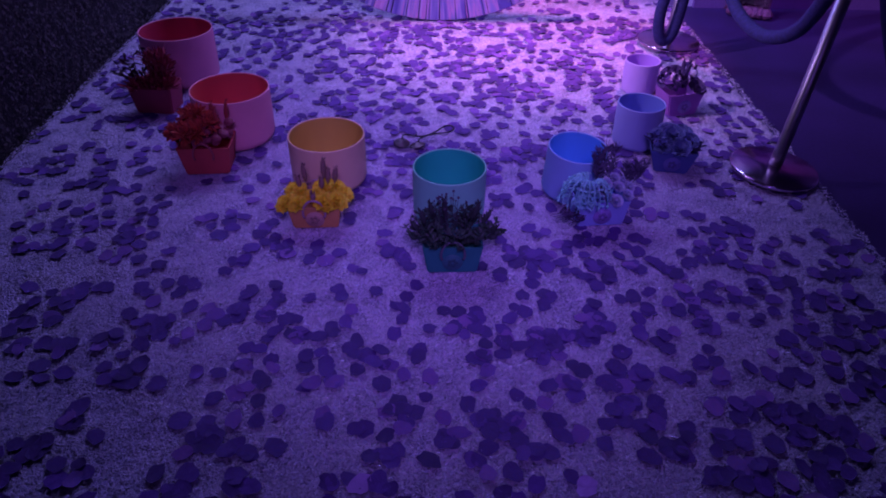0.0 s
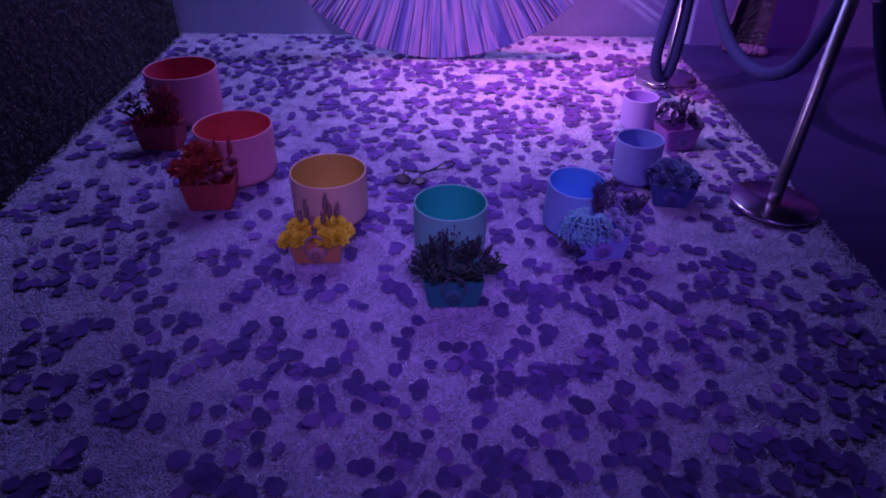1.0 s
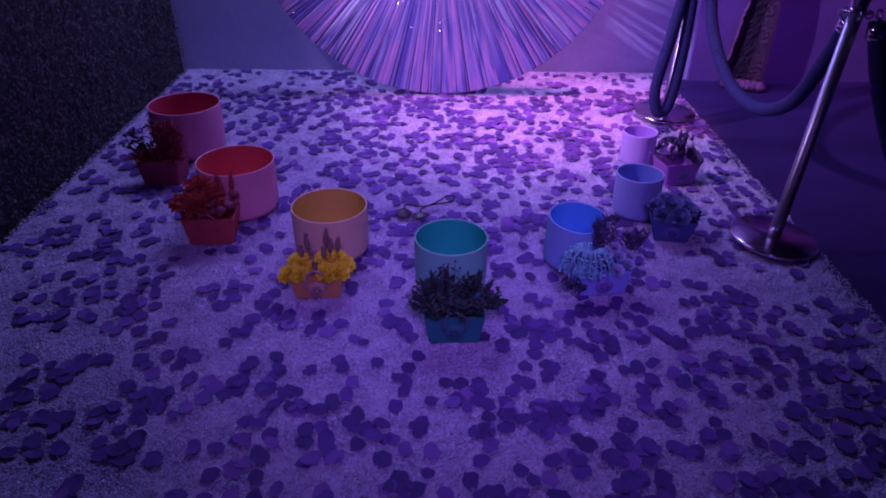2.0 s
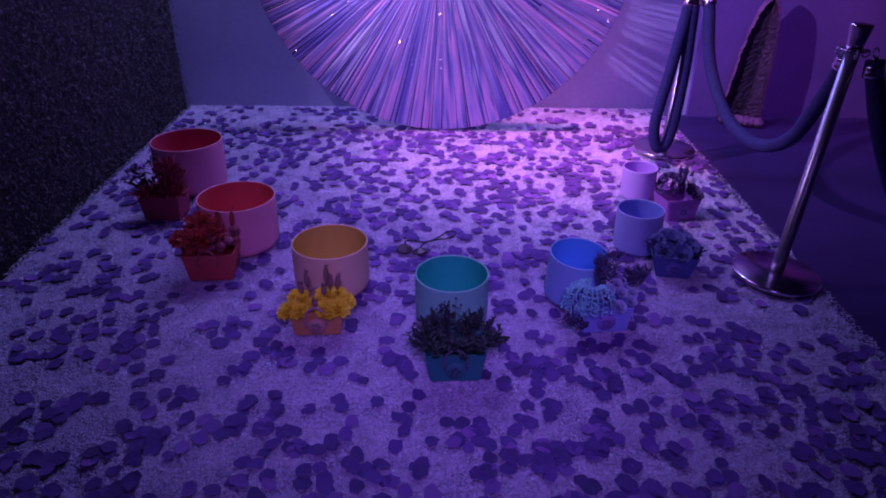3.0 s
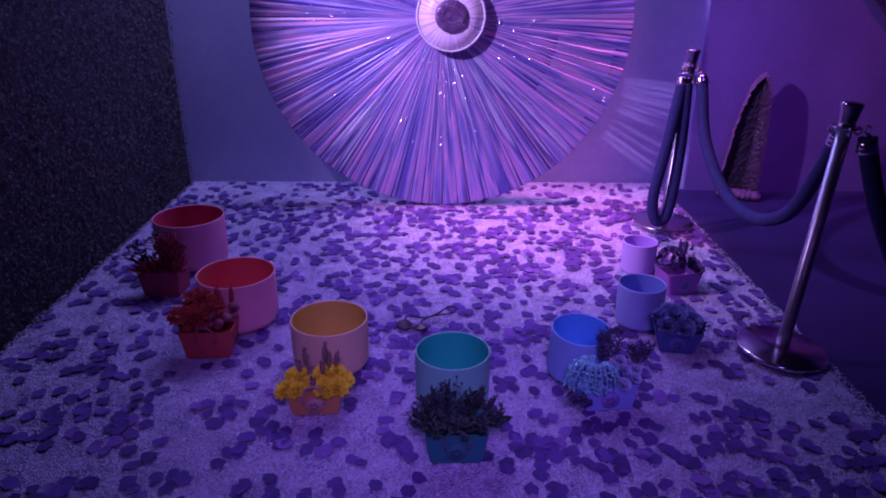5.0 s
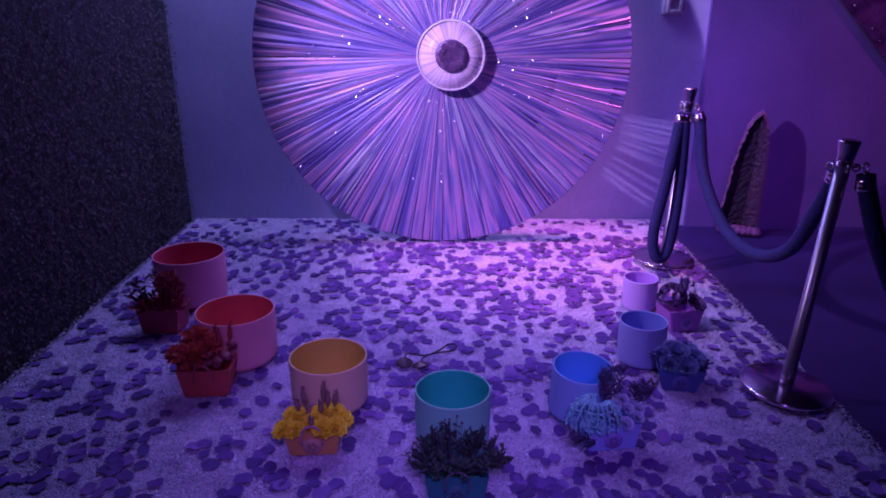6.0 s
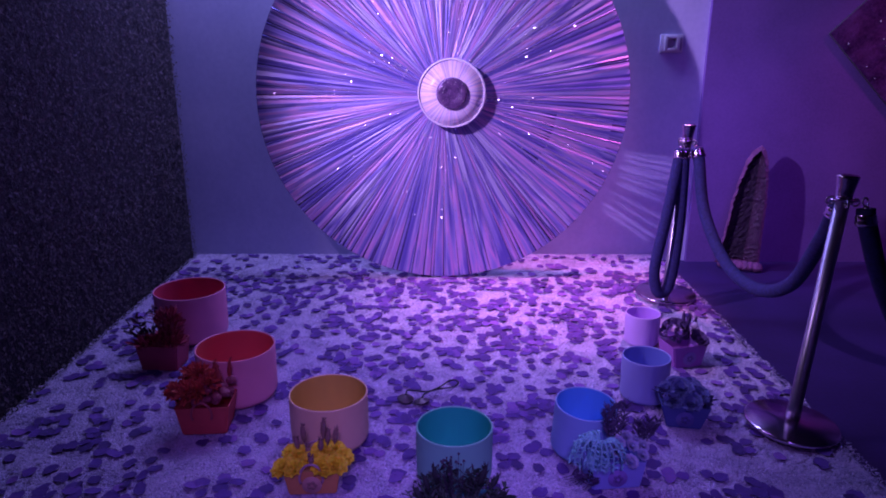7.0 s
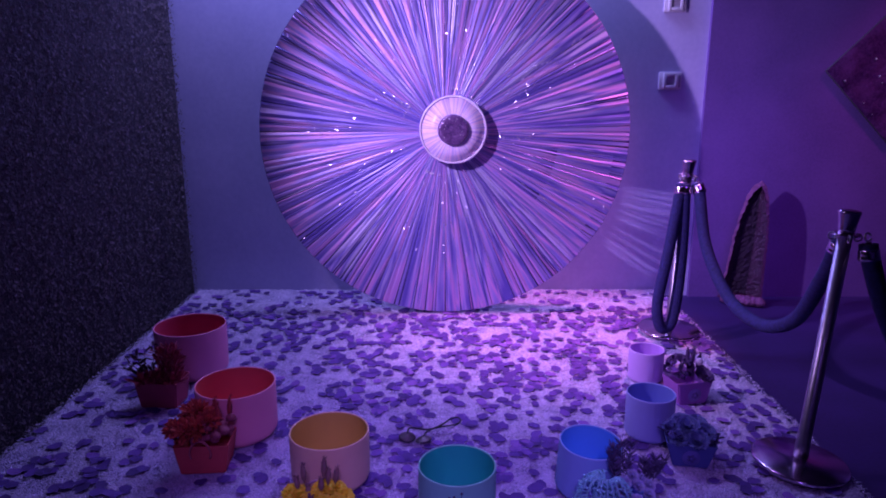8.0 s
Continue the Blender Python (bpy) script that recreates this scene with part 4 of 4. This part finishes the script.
    pieces("feather_plume", root, [(0.10, 0.085, 0.17), (0.16, 0.13, 0.24)], "dark plum feathery plume", [lambda bm, q=q: plume(bm, *q) for q in plumes])
    pieces("sprig", root, [(0.05, 0.03, 0.10), (0.08, 0.05, 0.14)], "dark leafy sprig trailing to the carpet", [lambda bm, k=k: sprig(bm, (-0.05, -0.06, 0.05), (-0.10 - 0.01 * k, -0.08 + 0.004 * k, 0.012 + 0.004 * k), 4, 0.024) for k in range(9)])


def navy_box():
    h = 0.09
    root = crate(0.912, 2.430, -10, 0.125, 0.178, 0.12, 0.14, h, (0.08, 0.11, 0.34), "navy", "navy tapered flower box packed with dark blue roses", None, (0.14, 0.14, 0.40))
    pieces("rose", root, [(0.08, 0.11, 0.26), (0.15, 0.20, 0.42), (0.25, 0.30, 0.50)], "dusty navy rose", [lambda bm, x=x, y=y, z=z, r=r: rose(bm, (x, y, h + z - 0.02), r, 5, (x * 5, y * 5 - 0.4, 1), 0.4) for x, y, z, r in ((-0.042, -0.042, 0.03, 0.030), (0.018, -0.048, 0.03, 0.032), (-0.012, -0.005, 0.062, 0.033), (0.052, -0.01, 0.042, 0.030), (-0.06, 0.015, 0.042, 0.028), (0.028, 0.035, 0.055, 0.030), (-0.028, 0.04, 0.055, 0.030), (0.066, 0.03, 0.03, 0.026))])
    bm = bmesh.new()
    spikes(bm, (-0.045, 0.0, h), 120, 0.04, 0.045, 0.016)
    spikes(bm, (0.06, -0.01, h), 80, 0.03, 0.038, 0.016, 0.2)
    bunch("filler", bm, [(0.03, 0.03, 0.10), (0.07, 0.06, 0.16)], root, "dark blue crumpled filler leaves")


def plum_box():
    h = 0.10
    root = crate(1.075, 2.935, 14, 0.135, 0.172, 0.12, 0.135, h, (0.42, 0.14, 0.52), "plum", "plum tapered flower box with dark violet blooms", None, (0.34, 0.22, 0.55))
    bm = bmesh.new()
    for _ in range(150):
        a, e = random.uniform(0, 6.283), random.uniform(-0.3, 1.5)
        d = Vector((math.cos(a) * math.cos(e), math.sin(a) * math.cos(e), math.sin(e)))
        rose(bm, Vector((-0.045, 0.0, h + 0.045)) + d * 0.058, 0.013, 1, d)
    for x, y, z, r in ((0.05, -0.04, 0.03, 0.034), (0.075, 0.0, 0.025, 0.03)):
        rose(bm, (x, y, h + z - 0.015), r, 5, (x * 4, -0.5, 1), 0.5)
    bunch("hydrangea_head", bm, [(0.10, 0.05, 0.16), (0.17, 0.09, 0.26), (0.07, 0.04, 0.13)], root, "dark violet hydrangea bloom")
    pieces("seed_head", root, [(0.08, 0.04, 0.14), (0.13, 0.07, 0.20)], "dark pointed seed head", [lambda bm, x=x, y=y, dx=dx, dz=dz: ear(bm, (x, y, h), (x + dx, y, h + dz), 0.009) for x, y, dx, dz in ((0.02, 0.03, -0.01, 0.13), (0.035, 0.03, 0.01, 0.12), (0.05, 0.03, 0.03, 0.095), (0.03, 0.02, 0.0, 0.10))])
    bm = bmesh.new()
    ball(bm, (0.055, 0.005, h + 0.065), 0.015, 2, 1.2)
    bunch("pale_bud", bm, [(0.55, 0.45, 0.66), (0.6, 0.5, 0.7)], root, "single pale bud")


deep_red_box()
scarlet_box()
yellow_box()
green_box()
blue_box()
navy_box()
plum_box()


# ---- hand cymbals on a cord ----
def cymbals():
    root = thing("hand_cymbals", pose(-0.115, 2.558, 0.011), "pair of small tarnished hand cymbals on a black looped cord", "cymbals")
    for x, y, tilt in ((-0.035, 0.005, 6), (0.03, -0.015, -8)):
        bm = bmesh.new()
        lathe(bm, [(0, 0.017), (0.006, 0.017), (0.014, 0.009), (0.03, 0.006), (0.034, 0.002), (0.031, 0.0), (0.012, 0.004), (0, 0.010)], 32, pose(x, y, 0.004, tilt, tilt, 0))
        part("cymbal", bm, M_BRONZE, root)
    bm = bmesh.new()
    tube(bm, curve_points([(-0.035, 0.005, 0.02), (-0.03, 0.05, 0.02), (0.0, 0.055, 0.016), (0.05, 0.05, 0.014), (0.10, 0.085, 0.016), (0.135, 0.13, 0.018), (0.165, 0.14, 0.02), (0.178, 0.115, 0.018), (0.15, 0.085, 0.016), (0.09, 0.065, 0.016), (0.045, 0.035, 0.016), (0.03, -0.015, 0.02)], 60), 0.0034, 7)
    part("cord", bm, M_CORD, root, "black looped cord")


cymbals()


# ---- petals ----
KEEP = [(-1.228, 3.225, 0.16), (-0.835, 2.625, 0.15), (-0.407, 2.293, 0.135), (0.039, 2.073, 0.12), (0.49, 2.225, 0.105), (0.817, 2.615, 0.09), (0.952, 3.145, 0.08),
        (-1.245, 2.92, 0.10), (-0.885, 2.408, 0.10), (-0.417, 2.03, 0.10), (0.046, 1.812, 0.10), (0.565, 2.062, 0.10), (0.905, 2.432, 0.085), (1.075, 2.935, 0.085), (1.262, 3.77, 0.16), (1.305, 2.385, 0.16), (-0.12, 2.55, 0.07), (-0.03, 2.62, 0.06), (0.03, 2.68, 0.05)]


# where the petals lie in clumps at the front of the carpet
CLUMPS = [(-1.14, 1.41), (-1.05, 1.41), (-1.19, 1.58), (-1.08, 1.58), (-0.84, 1.59), (-0.67, 1.56), (-0.57, 1.60), (-0.78, 1.48), (-0.61, 1.51), (-0.47, 1.44), (-0.52, 1.34), (-0.38, 1.61), (-0.42, 1.52), (-0.25, 1.56), (-0.12, 1.58), (0.02, 1.56), (-0.12, 1.34), (0.08, 1.46), (0.10, 1.37), (0.19, 1.48), (0.28, 1.46), (0.32, 1.59), (0.39, 1.46), (0.11, 1.27), (0.21, 1.24), (0.36, 1.24), (0.50, 1.39), (0.62, 1.44), (-0.83, 1.28), (-0.72, 1.27), (-0.89, 1.19), (-0.81, 1.10), (-0.44, 1.15), (-0.27, 1.28), (-0.27, 1.15), (-0.19, 1.13), (-0.05, 1.18), (-0.10, 1.04), (0.03, 1.11), (0.19, 1.12), (0.24, 1.06), (-0.24, 0.98), (-0.59, 0.96), (-0.85, 0.98), (0.47, 1.16), (0.62, 1.14), (0.75, 1.30), (0.93, 1.17)]


def petal_grid(rng, size):
    """A round, slightly notched and curled petal: points and faces."""
    v, f = [], []
    ring, steps = 3, 12
    curl, lob = rng.uniform(0.02, 0.12), rng.uniform(0.0, 6.28)
    point, at = rng.choice((0.0, 0.0, 0.10, 0.20)), rng.randrange(steps)
    rag = [rng.uniform(-0.20, 0.13) + point * (i == at) for i in range(steps)]
    lift = [rng.uniform(-0.05, 0.06) for _ in range(steps)]
    v.append((0, 0, 0.002))
    for k in range(1, ring + 1):
        u = k / ring
        for i in range(steps):
            a = 2 * math.pi * i / steps
            w = 1 + rag[i] * u * u + 0.07 * math.sin(2 * a + lob)
            x, y = size * u * w * math.cos(a), size * u * w * math.sin(a) * 1.04
            v.append((x, y, 0.002 + size * u * u * (curl * (0.5 + 0.5 * math.sin(2 * a + lob)) + lift[i] * u) + rng.uniform(-0.0008, 0.0008)))
    for i in range(steps):
        j = (i + 1) % steps
        f.append((0, 1 + i, 1 + j))
        for k in range(ring - 1):
            b = 1 + k * steps
            f.append((b + i, b + steps + i, b + steps + j, b + j))
    return v, f


def scatter():
    rng = random.Random(21)
    spots = []

    def free(x, y):
        return CX0 + 0.03 < x < CX1 - 0.02 and CY0 < y < CY1 - 0.05 and all((x - a) ** 2 + (y - b) ** 2 > (r * 0.9) ** 2 for a, b, r in KEEP)

    def density(x, y):
        d = 0.62 if y < 1.72 else 0.66 + 0.34 * min(1, (y - 1.72) / 0.9)
        if x > 0.25 and y < 2.0:
            d = 1.0
        if y < 2.2 and -0.45 < x < 0.2 and y > 1.5:
            d *= 0.5
        if x < -0.5 and y < 3.3:
            d *= 0.62
        if y > 4.2:
            d *= 0.45
        if x > 0.85 and 2.0 < y < 3.0:
            d *= 0.55
        if x < -1.0 and y > 3.3:
            d *= 0.6
        return d

    for cx, cy in CLUMPS:
        for k in range(rng.choice((1, 2, 2, 3, 4))):
            spots.append((cx + rng.gauss(0, 0.042) * (k > 0), cy + rng.gauss(0, 0.042) * (k > 0), 0.0015 * k))
    while len(spots) < 2900:
        x, y = rng.uniform(CX0, CX1), rng.uniform(CY0, CY1)
        if rng.random() > density(x, y):
            continue
        for k in range(rng.choice((1, 1, 1, 2, 2, 3))):
            px, py = x + rng.gauss(0, 0.048) * (k > 0), y + rng.gauss(0, 0.048) * (k > 0)
            if free(px, py):
                spots.append((px, py, 0.0014 * k))
    shapes = [petal_grid(rng, rng.uniform(0.0215, 0.0255)) for _ in range(14)]
    meshes = []
    for v, f in shapes:
        for mat in (M_PETAL, M_PETAL_LIGHT):
            me = bpy.data.meshes.new("petal")
            me.from_pydata(v, [], f)
            me.polygons.foreach_set("use_smooth", [True] * len(me.polygons))
            me.materials.append(mat)
            meshes.append(me)
    near = sorted(range(len(spots)), key=lambda i: spots[i][1])[:300]
    chosen = set(near)
    allv, allf = [], []
    for i, (x, y, z) in enumerate(spots):
        pale = rng.random() < 0.14
        m = Matrix.Translation((x, y, 0.0018 + z)) @ Euler((rng.gauss(0.03, 0.07), rng.gauss(0, 0.07), 0)).to_matrix().to_4x4() @ Euler((0, 0, rng.uniform(0, 6.283))).to_matrix().to_4x4() @ Matrix.Diagonal((rng.uniform(0.78, 1.15), rng.uniform(0.85, 1.25), 1, 1))
        if i in chosen:
            ob = new("rose_petal", meshes[2 * rng.randrange(14) + pale])
            ob.matrix_world = m
            tagged(ob, "pale lilac silk rose petal lying on the carpet" if pale else "dark violet silk rose petal lying on the carpet", "petal", "petals on the carpet")
        else:
            v, f = shapes[rng.randrange(14)]
            b = len(allv)
            allv += [tuple(m @ Vector(p)) for p in v]
            allf += [tuple(b + k for k in q) for q in f]
    me = bpy.data.meshes.new("rose_petals")
    me.from_pydata(allv, [], allf)
    me.polygons.foreach_set("use_smooth", [True] * len(me.polygons))
    me.materials.append(M_PETALS)
    tagged(new("rose_petals", me), "scattered violet silk rose petals across the shag carpet", "petals", kind="stuff")


scatter()
